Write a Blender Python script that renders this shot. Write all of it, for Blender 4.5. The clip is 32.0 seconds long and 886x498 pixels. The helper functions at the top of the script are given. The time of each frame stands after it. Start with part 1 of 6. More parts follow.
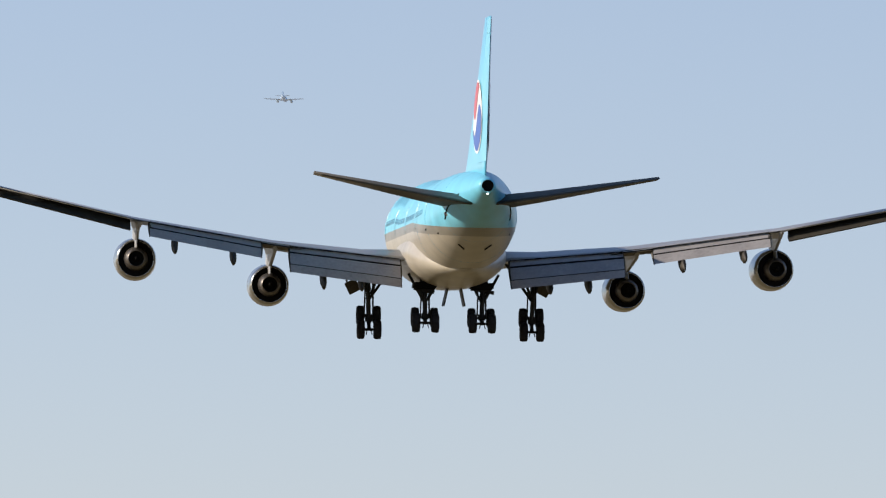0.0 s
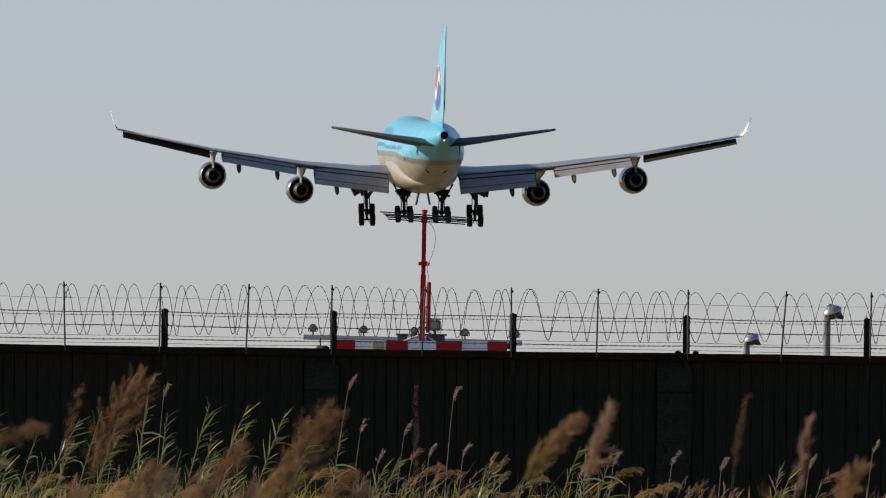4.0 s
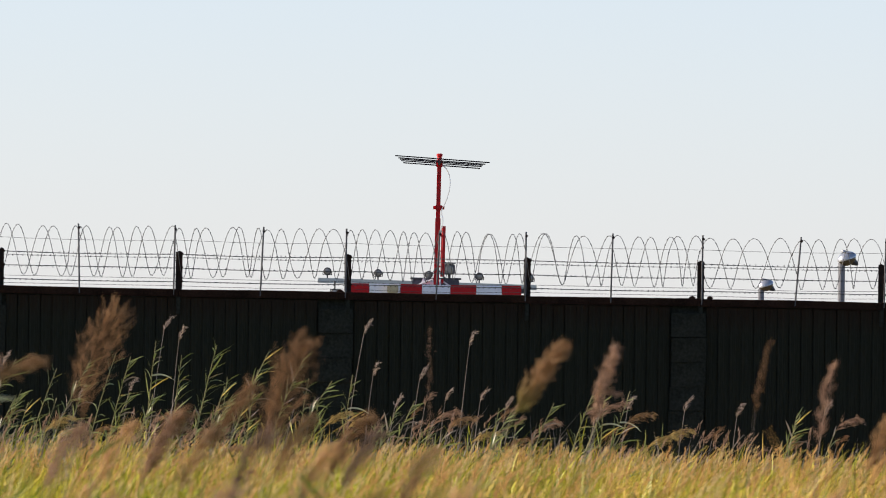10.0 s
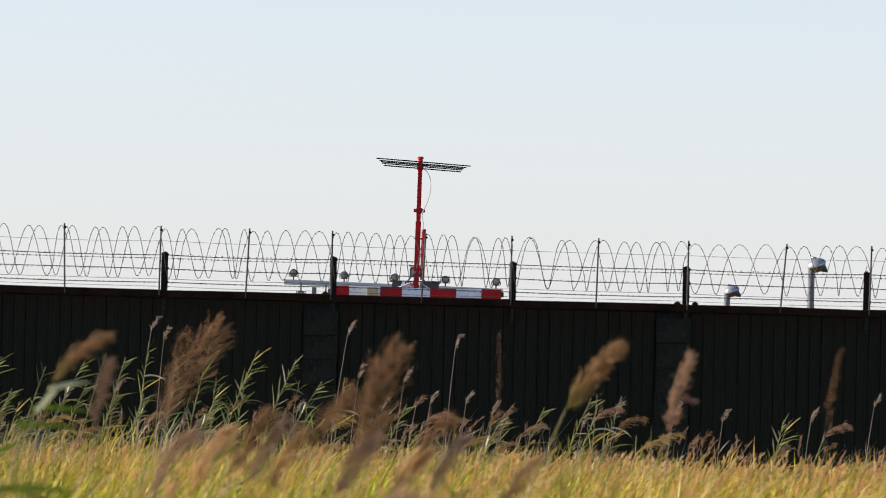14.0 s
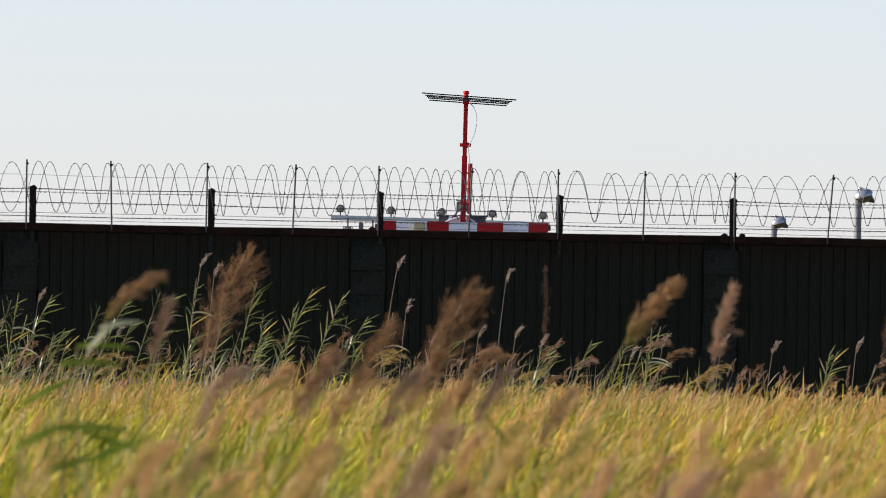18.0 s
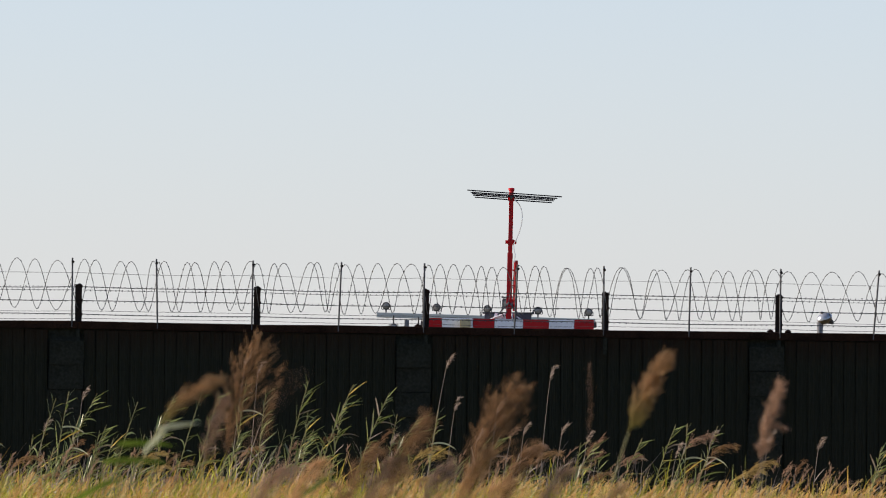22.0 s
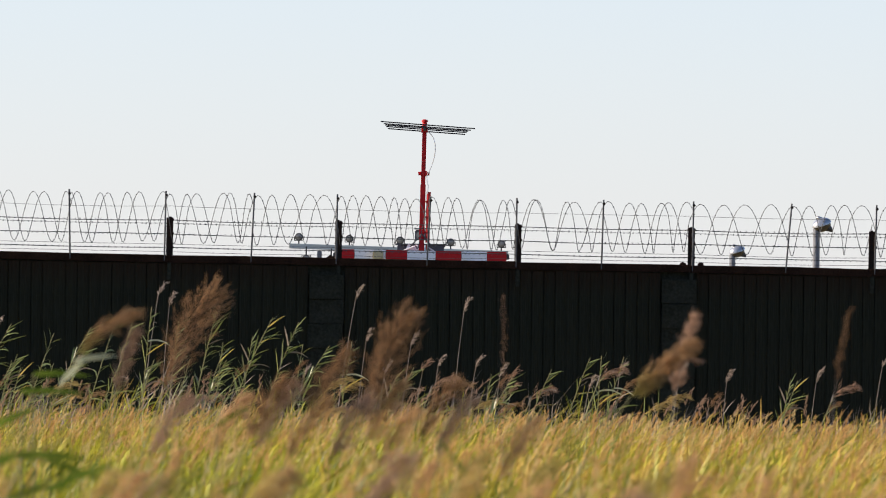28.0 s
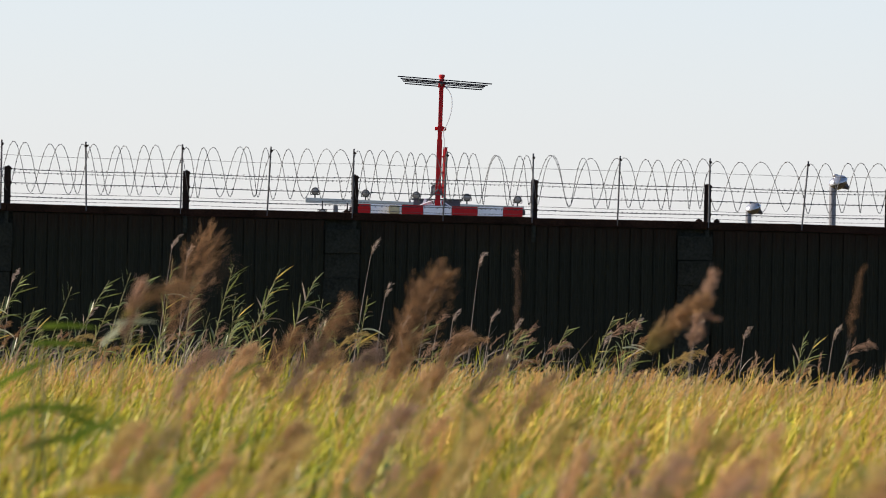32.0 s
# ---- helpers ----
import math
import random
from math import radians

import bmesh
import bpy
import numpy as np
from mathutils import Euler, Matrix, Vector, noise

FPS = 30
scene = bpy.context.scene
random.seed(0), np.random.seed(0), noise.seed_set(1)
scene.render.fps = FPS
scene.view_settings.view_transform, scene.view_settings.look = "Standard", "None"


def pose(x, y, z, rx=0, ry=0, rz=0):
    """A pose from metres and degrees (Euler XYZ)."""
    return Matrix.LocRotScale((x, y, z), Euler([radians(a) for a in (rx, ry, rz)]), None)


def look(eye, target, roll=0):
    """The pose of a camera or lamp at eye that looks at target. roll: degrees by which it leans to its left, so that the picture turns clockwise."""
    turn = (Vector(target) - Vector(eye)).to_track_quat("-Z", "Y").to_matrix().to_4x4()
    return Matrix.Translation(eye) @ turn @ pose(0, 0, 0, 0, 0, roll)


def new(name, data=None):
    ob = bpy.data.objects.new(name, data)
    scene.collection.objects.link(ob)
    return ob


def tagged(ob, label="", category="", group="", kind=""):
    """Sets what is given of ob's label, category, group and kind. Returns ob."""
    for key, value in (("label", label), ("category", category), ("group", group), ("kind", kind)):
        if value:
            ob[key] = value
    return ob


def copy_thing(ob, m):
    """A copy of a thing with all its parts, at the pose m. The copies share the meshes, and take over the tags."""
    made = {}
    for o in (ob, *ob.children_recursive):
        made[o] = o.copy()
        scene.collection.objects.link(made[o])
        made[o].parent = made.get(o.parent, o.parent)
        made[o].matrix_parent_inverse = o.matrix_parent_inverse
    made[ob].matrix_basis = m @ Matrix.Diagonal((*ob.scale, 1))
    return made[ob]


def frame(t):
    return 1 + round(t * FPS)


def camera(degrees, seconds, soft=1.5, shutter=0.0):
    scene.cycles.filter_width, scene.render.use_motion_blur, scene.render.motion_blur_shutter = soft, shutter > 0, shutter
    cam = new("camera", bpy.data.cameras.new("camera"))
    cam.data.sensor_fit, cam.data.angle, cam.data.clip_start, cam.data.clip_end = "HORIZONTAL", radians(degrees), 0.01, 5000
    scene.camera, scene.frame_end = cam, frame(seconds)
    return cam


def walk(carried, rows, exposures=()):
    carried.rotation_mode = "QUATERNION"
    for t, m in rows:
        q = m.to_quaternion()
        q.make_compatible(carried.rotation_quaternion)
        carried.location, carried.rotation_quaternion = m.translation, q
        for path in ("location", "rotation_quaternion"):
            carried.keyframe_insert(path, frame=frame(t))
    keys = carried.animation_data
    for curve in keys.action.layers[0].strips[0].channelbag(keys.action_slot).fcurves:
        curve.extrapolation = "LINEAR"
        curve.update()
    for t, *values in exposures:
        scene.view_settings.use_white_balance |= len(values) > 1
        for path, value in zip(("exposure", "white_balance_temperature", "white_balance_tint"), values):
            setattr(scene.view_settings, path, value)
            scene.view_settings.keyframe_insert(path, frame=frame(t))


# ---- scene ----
EYE_Z = 1.7


def aim(yaw, pitch, roll, x):
    """Pose of the handheld camera: degrees to the right, up, and the lean; x is the step sideways."""
    a, b = radians(yaw), radians(pitch)
    way = Vector((math.sin(a) * math.cos(b), math.cos(a) * math.cos(b), math.sin(b)))
    eye = Vector((x, 0, EYE_Z))
    return look(eye, eye + way * 100, roll)


cam = camera(6.2, 32.0, soft=0.95)
cam.data.dof.use_dof = True
cam.data.dof.focus_distance = 205
cam.data.dof.aperture_fstop = 9.5
walk(cam, [
    (0.0, aim(-0.182, 4.835, 0.49, 0.08)),
    (0.5, aim(-0.086, 4.249, 1.11, 0.08)),
    (1.0, aim(-0.035, 3.639, 1.35, 0.08)),
    (1.5, aim(-0.084, 3.119, 0.78, 0.08)),
    (2.0, aim(-0.108, 2.588, 0.69, 0.08)),
    (2.5, aim(-0.050, 2.199, 0.63, 0.08)),
    (3.0, aim(-0.030, 2.044, 0.56, 0.08)),
    (3.5, aim(-0.023, 1.774, 0.51, 0.08)),
    (4.0, aim(-0.060, 1.500, 0.40, 0.08)),
    (4.5, aim(-0.045, 1.416, 0.32, 0.08)),
    (6.5, aim(-0.084, 0.939, 0.06, 0.08)),
    (7.0, aim(0.000, 0.930, 0.00, 0.08)),
    (7.5, aim(0.073, 0.864, 0.20, 0.08)),
    (8.0, aim(0.174, 0.906, 0.42, 0.08)),
    (8.5, aim(0.207, 0.930, 0.49, 0.08)),
    (9.0, aim(0.079, 0.947, 0.70, 0.08)),
    (9.5, aim(-0.059, 1.017, 0.72, 0.08)),
    (10.0, aim(-0.159, 1.107, 0.72, 0.08)),
    (10.5, aim(-0.139, 1.159, 0.97, 0.06)),
    (11.0, aim(-0.096, 1.121, 1.46, -0.02)),
    (11.4, aim(-0.825, 1.078, 1.44, -0.16)),
    (11.7, aim(0.779, 1.316, 1.84, -0.23)),
    (11.8, aim(0.426, 1.078, 1.66, -0.25)),
    (12.0, aim(0.011, 1.074, 1.99, -0.28)),
    (12.3, aim(0.421, 0.989, 0.89, -0.52)),
    (12.5, aim(0.022, 0.680, 1.19, -0.61)),
    (13.0, aim(-0.603, 0.802, 1.28, -0.70)),
    (13.5, aim(0.193, 1.146, 1.35, -0.70)),
    (15.5, aim(0.243, 0.942, 1.12, -0.70)),
    (16.0, aim(0.186, 0.829, 1.47, -0.70)),
    (16.5, aim(0.168, 0.660, 1.03, -0.70)),
    (17.0, aim(0.130, 0.594, 0.76, -0.70)),
    (17.5, aim(0.044, 0.653, 0.92, -0.70)),
    (18.0, aim(-0.061, 0.666, 0.71, -0.70)),
    (18.5, aim(-0.165, 0.697, 0.95, -0.70)),
    (19.0, aim(-0.217, 0.802, 1.04, -0.70)),
    (19.5, aim(-0.090, 1.001, 0.51, -0.70)),
    (20.0, aim(-0.121, 1.175, 0.15, -0.70)),
    (20.5, aim(-0.163, 1.226, 0.10, -0.70)),
    (21.0, aim(-0.383, 1.256, 0.10, -0.70)),
    (21.5, aim(-0.441, 1.301, 0.14, -0.70)),
    (22.0, aim(-0.388, 1.343, 0.54, -0.70)),
    (22.5, aim(-0.399, 1.300, 0.67, -0.70)),
    (23.0, aim(-0.467, 1.236, 1.04, -0.70)),
    (23.5, aim(-0.571, 1.154, 1.36, -0.70)),
    (24.0, aim(-0.584, 1.009, 1.29, -0.70)),
    (24.5, aim(-0.625, 0.977, 1.29, -0.70)),
    (26.5, aim(-0.298, 0.822, 1.06, -0.70)),
    (27.0, aim(-0.147, 0.777, 1.08, -0.70)),
    (27.5, aim(0.063, 0.719, 1.12, -0.70)),
    (28.0, aim(0.228, 0.870, 0.77, -0.70)),
    (28.5, aim(0.183, 0.847, 0.89, -0.70)),
    (29.0, aim(0.122, 0.822, 1.07, -0.70)),
    (29.5, aim(0.172, 0.718, 1.17, -0.70)),
    (30.0, aim(0.122, 0.645, 0.96, -0.70)),
    (30.5, aim(0.220, 0.602, 0.72, -0.70)),
    (31.0, aim(0.160, 0.550, 0.47, -0.70)),
    (31.5, aim(0.140, 0.566, 0.76, -0.70)),
    (32.0, aim(0.121, 0.554, 1.14, -0.70)),
], exposures=[(0, 0.28, 6330, 15), (1, -0.04, 6330, 15), (2, -0.13, 6330, 15), (3.5, -0.15, 6330, 15), (4, -0.03, 6330, 15), (4.2, 0.04, 6330, 15), (4.5, 0.13, 6330, 15), (6.4, 0.63, 6330, 15), (9, 0.64, 6330, 15), (19, 0.63, 6330, 15), (21, 0.56, 6330, 15), (23, 0.43, 6330, 15), (26, 0.51, 6330, 15), (27, 0.53, 6330, 15), (28, 0.68, 6330, 15), (29, 0.65, 6330, 15), (32, 0.66, 6330, 15)])

# ---- light ----
SUN_EL, SUN_AZ = 23.0, -87.0  # degrees: height, and bearing from +y towards +x
world = bpy.data.worlds.new("world")
scene.world = world
world.use_nodes = True
wn = world.node_tree.nodes
sky = wn.new("ShaderNodeTexSky")
sky.sky_type = "NISHITA"
sky.sun_disc = False
sky.sun_elevation = radians(SUN_EL)
sky.sun_rotation = radians(SUN_AZ % 360)
sky.air_density, sky.dust_density, sky.ozone_density, sky.altitude = 1.0, 0.35, 4.0, 0
haze = wn.new("ShaderNodeMix")  # pale haze of many scatterings, thickest towards the horizon
haze.data_type = "RGBA"
haze.inputs["B"].default_value = (5.95, 5.8, 6.5, 1)
co, sep, ramp = wn.new("ShaderNodeTexCoord"), wn.new("ShaderNodeSeparateXYZ"), wn.new("ShaderNodeValToRGB")
world.node_tree.links.new(co.outputs["Generated"], sep.inputs[0])
world.node_tree.links.new(sep.outputs["Z"], ramp.inputs[0])
ramp.color_ramp.elements[0].position, ramp.color_ramp.elements[0].color = 0.0, (0.42, 0.42, 0.42, 1)
ramp.color_ramp.elements[1].position, ramp.color_ramp.elements[1].color = 0.6, (0, 0, 0, 1)
for z, v in ((0.05, 0.36), (0.12, 0.27), (0.3, 0.1)):
    el = ramp.color_ramp.elements.new(z)
    el.color = (v, v, v, 1)
world.node_tree.links.new(ramp.outputs[0], haze.inputs["Factor"])
world.node_tree.links.new(sky.outputs[0], haze.inputs["A"])
wn["Background"].inputs["Strength"].default_value = 0.105
world.node_tree.links.new(haze.outputs["Result"], wn["Background"].inputs["Color"])
sun = new("sun", bpy.data.lights.new("sun", "SUN"))
sun.data.energy, sun.data.angle, sun.data.color = 5.0, radians(0.6), (1.0, 0.86, 0.66)
e, a = radians(SUN_EL), radians(SUN_AZ)
sun_way = Vector((math.sin(a) * math.cos(e), math.cos(a) * math.cos(e), math.sin(e)))
sun.matrix_world = look(sun_way * 200, (0, 0, 0))


# ---- materials ----
def material(name, colour, rough=0.6, metal=0.0, vary=0.15, scale=3.0, fine=40.0, bump=0.0, second=None, coat=0.0, island=False, per_object=False, glow_through=0.0, spots=None, spec=0.5, stretch=None, patch=1.0):
    """A painted or natural surface: base colour varied at two scales, with fine relief."""
    m = bpy.data.materials.new(name)
    m.use_nodes = True
    nt = m.node_tree
    n, l = nt.nodes, nt.links
    bsdf = n["Principled BSDF"]
    coords = n.new("ShaderNodeTexCoord")
    big, small = n.new("ShaderNodeTexNoise"), n.new("ShaderNodeTexNoise")
    big.inputs["Scale"].default_value, small.inputs["Scale"].default_value = scale, fine
    big.inputs["Detail"].default_value, small.inputs["Detail"].default_value = 4, 3
    for t in (big, small):
        l.new(coords.outputs["Object"], t.inputs["Vector"])
    if stretch:
        mp = n.new("ShaderNodeMapping")
        mp.inputs["Scale"].default_value = stretch
        l.new(coords.outputs["Object"], mp.inputs["Vector"])
        l.new(mp.outputs[0], big.inputs["Vector"])
    amp = n.new("ShaderNodeMath")
    amp.operation = "MULTIPLY_ADD"
    amp.inputs[1].default_value, amp.inputs[2].default_value = patch, 0.5 - 0.5 * patch
    l.new(big.outputs["Fac"], amp.inputs[0])
    mix = n.new("ShaderNodeMath")
    mix.operation = "ADD"
    l.new(amp.outputs[0], mix.inputs[0])
    l.new(small.outputs["Fac"], mix.inputs[1])
    fac = mix.outputs[0]
    if island or per_object:
        src = n.new("ShaderNodeNewGeometry") if island else n.new("ShaderNodeObjectInfo")
        add = n.new("ShaderNodeMath")
        add.operation = "MULTIPLY_ADD"
        l.new(src.outputs["Random Per Island" if island else "Random"], add.inputs[0])
        add.inputs[1].default_value = 1.2
        l.new(fac, add.inputs[2])
        low, high = 0.7, 2.0
        fac = add.outputs[0]
    else:
        low, high = 0.75, 1.25
    rng = n.new("ShaderNodeMapRange")
    rng.inputs["From Min"].default_value, rng.inputs["From Max"].default_value = low, high
    l.new(fac, rng.inputs["Value"])
    ramp = n.new("ShaderNodeValToRGB")
    c = Vector(colour)
    if second is None:
        dark, light = c * (1 - vary), c * (1 + vary)
    else:
        dark, light = c, Vector(second)
    ramp.color_ramp.elements[0].color = (*dark, 1)
    ramp.color_ramp.elements[1].color = (*light, 1)
    if spots:
        el = ramp.color_ramp.elements.new(0.5)
        el.color = (*spots, 1)
    l.new(rng.outputs[0], ramp.inputs[0])
    l.new(ramp.outputs[0], bsdf.inputs["Base Color"])
    bsdf.inputs["Roughness"].default_value = rough
    bsdf.inputs["Metallic"].default_value = metal
    bsdf.inputs["Specular IOR Level"].default_value = spec
    bsdf.inputs["Coat Weight"].default_value = coat
    if bump:
        b = n.new("ShaderNodeBump")
        b.inputs["Strength"].default_value = bump
        b.inputs["Distance"].default_value = 0.02
        l.new(small.outputs["Fac"], b.inputs["Height"])
        l.new(b.outputs[0], bsdf.inputs["Normal"])
    if glow_through:
        tr, ms = n.new("ShaderNodeBsdfTranslucent"), n.new("ShaderNodeMixShader")
        l.new(ramp.outputs[0], tr.inputs["Color"])
        ms.inputs[0].default_value = glow_through
        l.new(bsdf.outputs[0], ms.inputs[1])
        l.new(tr.outputs[0], ms.inputs[2])
        l.new(ms.outputs[0], n["Material Output"].inputs["Surface"])
    return m


def tinge(m, colour, z0, z1):
    """Lets another colour take over towards the lower end of a thing, as in a plume that is still green below."""
    n, l = m.node_tree.nodes, m.node_tree.links
    co, sep, rng, mix = n.new("ShaderNodeTexCoord"), n.new("ShaderNodeSeparateXYZ"), n.new("ShaderNodeMapRange"), n.new("ShaderNodeMix")
    mix.data_type = "RGBA"
    old = n["Principled BSDF"].inputs["Base Color"].links[0].from_socket
    rng.inputs["From Min"].default_value, rng.inputs["From Max"].default_value = z0, z1
    l.new(co.outputs["Generated"], sep.inputs[0])
    l.new(sep.outputs["Z"], rng.inputs["Value"])
    l.new(rng.outputs[0], mix.inputs["Factor"])
    mix.inputs["A"].default_value = (*colour, 1)
    l.new(old, mix.inputs["B"])
    for link in list(old.links):
        if link.to_node != mix:
            l.new(mix.outputs["Result"], link.to_socket)


def stain(m, colour, z0, z1):
    """Rust that has run down from the top edge in uneven tongues."""
    n, l = m.node_tree.nodes, m.node_tree.links
    co, mp, tex, sep, rng, mix = n.new("ShaderNodeTexCoord"), n.new("ShaderNodeMapping"), n.new("ShaderNodeTexNoise"), n.new("ShaderNodeSeparateXYZ"), n.new("ShaderNodeMapRange"), n.new("ShaderNodeMix")
    info, add, cut = n.new("ShaderNodeObjectInfo"), n.new("ShaderNodeVectorMath"), n.new("ShaderNodeMath")
    mix.data_type = "RGBA"
    old = n["Principled BSDF"].inputs["Base Color"].links[0].from_socket
    mp.inputs["Scale"].default_value = (2.5, 2.5, 1.2)
    l.new(co.outputs["Object"], mp.inputs["Vector"])
    l.new(mp.outputs[0], add.inputs[0])
    l.new(info.outputs["Location"], add.inputs[1])
    l.new(add.outputs[0], tex.inputs["Vector"])
    tex.inputs["Scale"].default_value, tex.inputs["Detail"].default_value = 1.6, 3
    rng.inputs["From Min"].default_value, rng.inputs["From Max"].default_value = z0, z1
    l.new(co.outputs["Object"], sep.inputs[0])
    l.new(sep.outputs["Z"], rng.inputs["Value"])
    cut.operation = "MULTIPLY_ADD"
    cut.use_clamp = True
    l.new(tex.outputs["Fac"], cut.inputs[0])
    l.new(rng.outputs[0], cut.inputs[1])
    cut.inputs[2].default_value = 0.0
    l.new(cut.outputs[0], mix.inputs["Factor"])
    l.new(old, mix.inputs["A"])
    mix.inputs["B"].default_value = (*colour, 1)
    l.new(mix.outputs["Result"], n["Principled BSDF"].inputs["Base Color"])


def livery():
    """Fuselage paint: sky blue above, a pale silver line, warm off-white below, by height on the body."""
    m = material("livery_paint", (0.8, 0.8, 0.8), 0.35, 0.0, 0.05, 0.3, 8.0, coat=0.1, spec=0.35)
    nt = m.node_tree
    n, l = nt.nodes, nt.links
    co, sep, ramp = n.new("ShaderNodeTexCoord"), n.new("ShaderNodeSeparateXYZ"), n.new("ShaderNodeValToRGB")
    l.new(co.outputs["Object"], sep.inputs[0])
    rng = n.new("ShaderNodeMapRange")
    rng.inputs["From Min"].default_value, rng.inputs["From Max"].default_value = -4, 6
    # the paint lines drop a little towards the tail
    aft, drop = n.new("ShaderNodeMapRange"), n.new("ShaderNodeMath")
    aft.inputs["From Min"].default_value, aft.inputs["From Max"].default_value = -10, -34
    aft.inputs["To Min"].default_value, aft.inputs["To Max"].default_value = 0.0, 0.95
    l.new(sep.outputs["Y"], aft.inputs["Value"])
    drop.operation = "ADD"
    l.new(sep.outputs["Z"], drop.inputs[0])
    l.new(aft.outputs[0], drop.inputs[1])
    l.new(drop.outputs[0], rng.inputs["Value"])
    r = ramp.color_ramp
    r.interpolation = "CONSTANT"
    r.elements[0].color = (0.42, 0.39, 0.32, 1)
    r.elements[1].position, r.elements[1].color = 0.41, (0.17, 0.55, 0.73, 1)
    band = r.elements.new(0.35)
    band.color = (0.24, 0.23, 0.195, 1)
    l.new(rng.outputs[0], ramp.inputs[0])
    noise_tex = n.new("ShaderNodeTexNoise")
    noise_tex.inputs["Scale"].default_value, noise_tex.inputs["Detail"].default_value = 0.5, 5
    l.new(co.outputs["Object"], noise_tex.inputs["Vector"])
    dirt = n.new("ShaderNodeMapRange")
    dirt.inputs["From Min"].default_value, dirt.inputs["From Max"].default_value = 0.3, 0.7
    dirt.inputs["To Min"].default_value, dirt.inputs["To Max"].default_value = 0.82, 1.05
    l.new(noise_tex.outputs["Fac"], dirt.inputs["Value"])
    mul = n.new("ShaderNodeVectorMath")
    mul.operation = "SCALE"
    l.new(ramp.outputs[0], mul.inputs[0])
    l.new(dirt.outputs[0], mul.inputs["Scale"])
    l.new(mul.outputs[0], n["Principled BSDF"].inputs["Base Color"])
    return m


LIVERY = livery()
BLUE = material("sky_blue_paint", (0.17, 0.55, 0.73), 0.3, 0, 0.06, 0.4, 6, coat=0.4)
WINGGREY = material("wing_grey_paint", (0.28, 0.29, 0.3), 0.38, 0, 0.12, 0.5, 5)
# Ailerons, fairings, tailplane, doors: underside shade is put into these dark greys.
UNDERGREY = material("underside_shade_grey", (0.052, 0.044, 0.027), 0.6, 0, 0.35, 0.9, 8)
DARKGREY = material("underside_shade_dark_grey", (0.028, 0.025, 0.018), 0.6, 0, 0.35, 0.9, 8, spec=0.3)
FLAPGREY = material("flap_grey_paint", (0.28, 0.27, 0.262), 0.35, 0.0, 0.14, 0.6, 5)
SILVER = material("polished_engine_cowl", (0.42, 0.42, 0.4), 0.2, 0.85, 0.1, 1.0, 10)
HOTMETAL = material("heat_stained_steel", (0.12, 0.11, 0.1), 0.4, 0.7, 0.3, 2.0, 15)
# Black of sooty exhausts and dark openings; also paints shade in flap slots, gear bays.
SOOTSHADE = material("soot_and_shade_black", (0.008, 0.008, 0.008), 0.9, 0, 0.3, spec=0.05)
PANE = material("cabin_window_glass", (0.13, 0.4, 0.56), 0.2, 0, 0.1)
RUBBER = material("tyre_rubber", (0.02, 0.02, 0.022), 0.85, 0, 0.3, 4, 40, 0.2, spec=0.1)
GEARSTEEL = material("gear_grey_steel", (0.02, 0.02, 0.02), 0.6, 0.2, 0.3, 3, 20, spec=0.2)
WHITE = material("white_gloss_paint", (0.8, 0.8, 0.8), 0.35, 0, 0.05, 2, 20)
LOGORED = material("logo_red_paint", (0.5, 0.09, 0.1), 0.35, 0, 0.06)
LOGOBLUE = material("logo_blue_paint", (0.05, 0.11, 0.4), 0.35, 0, 0.06)
LENS = material("lamp_glass", (0.2, 0.19, 0.17), 0.1, 0, 0.1, coat=1.0)
BARS = material("blue_lettering", (0.11, 0.4, 0.57), 0.4, 0, 0.1)

# Wall concrete, coping and piers: shade of the face put into near-black colour.
CONCRETE = material("shade_dark_weathered_concrete", (0.0145, 0.0155, 0.0105), 0.92, 0, 0.4, 1.3, 25, 0.6, second=(0.0245, 0.0265, 0.019), spec=0.04, stretch=(5, 5, 0.5))
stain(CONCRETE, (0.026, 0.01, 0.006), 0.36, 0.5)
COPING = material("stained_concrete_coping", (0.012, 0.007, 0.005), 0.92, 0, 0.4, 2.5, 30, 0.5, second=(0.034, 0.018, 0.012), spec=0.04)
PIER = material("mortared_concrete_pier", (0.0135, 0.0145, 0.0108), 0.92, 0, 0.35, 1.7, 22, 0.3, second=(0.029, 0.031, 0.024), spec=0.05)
BLACKSTEEL = material("rusty_black_steel", (0.012, 0.011, 0.01), 0.8, 0.1, 0.4, 5, 60, 0.4, second=(0.04, 0.022, 0.016), spec=0.1)
GALV = material("galvanised_steel", (0.075, 0.075, 0.078), 0.55, 0.3, 0.2, 5, 50)
WIRE = material("dull_razor_wire", (0.07, 0.07, 0.07), 0.6, 0.4, 0.25, 5, 50)
RED = material("signal_red_paint", (0.46, 0.007, 0.009), 0.45, 0, 0.14, 3, 30, 0.1, spec=0.25)
BOARDWHITE = material("weathered_white_paint", (0.84, 0.84, 0.86), 0.5, 0, 0.07, 3, 30, 0.1)
BEIGE = material("beige_plastic", (0.5, 0.42, 0.24), 0.5, 0, 0.12, 3, 30)
BOXGREY = material("grey_cabinet_paint", (0.1, 0.095, 0.11), 0.5, 0.2, 0.18, 3, 30)
BEAMPALE = material("pale_galvanised_beam", (0.52, 0.54, 0.5), 0.6, 0.0, 0.12, 3, 30)
LAMPBODY = material("cast_grey_lamp_housing", (0.045, 0.045, 0.047), 0.5, 0.4, 0.2, 6, 40)
HOODWHITE = material("pale_metal_hood", (0.4, 0.41, 0.43), 0.32, 0.6, 0.1, 4, 30)
POLEGREY = material("pale_grey_pole", (0.15, 0.155, 0.17), 0.5, 0.3, 0.12, 3, 30)
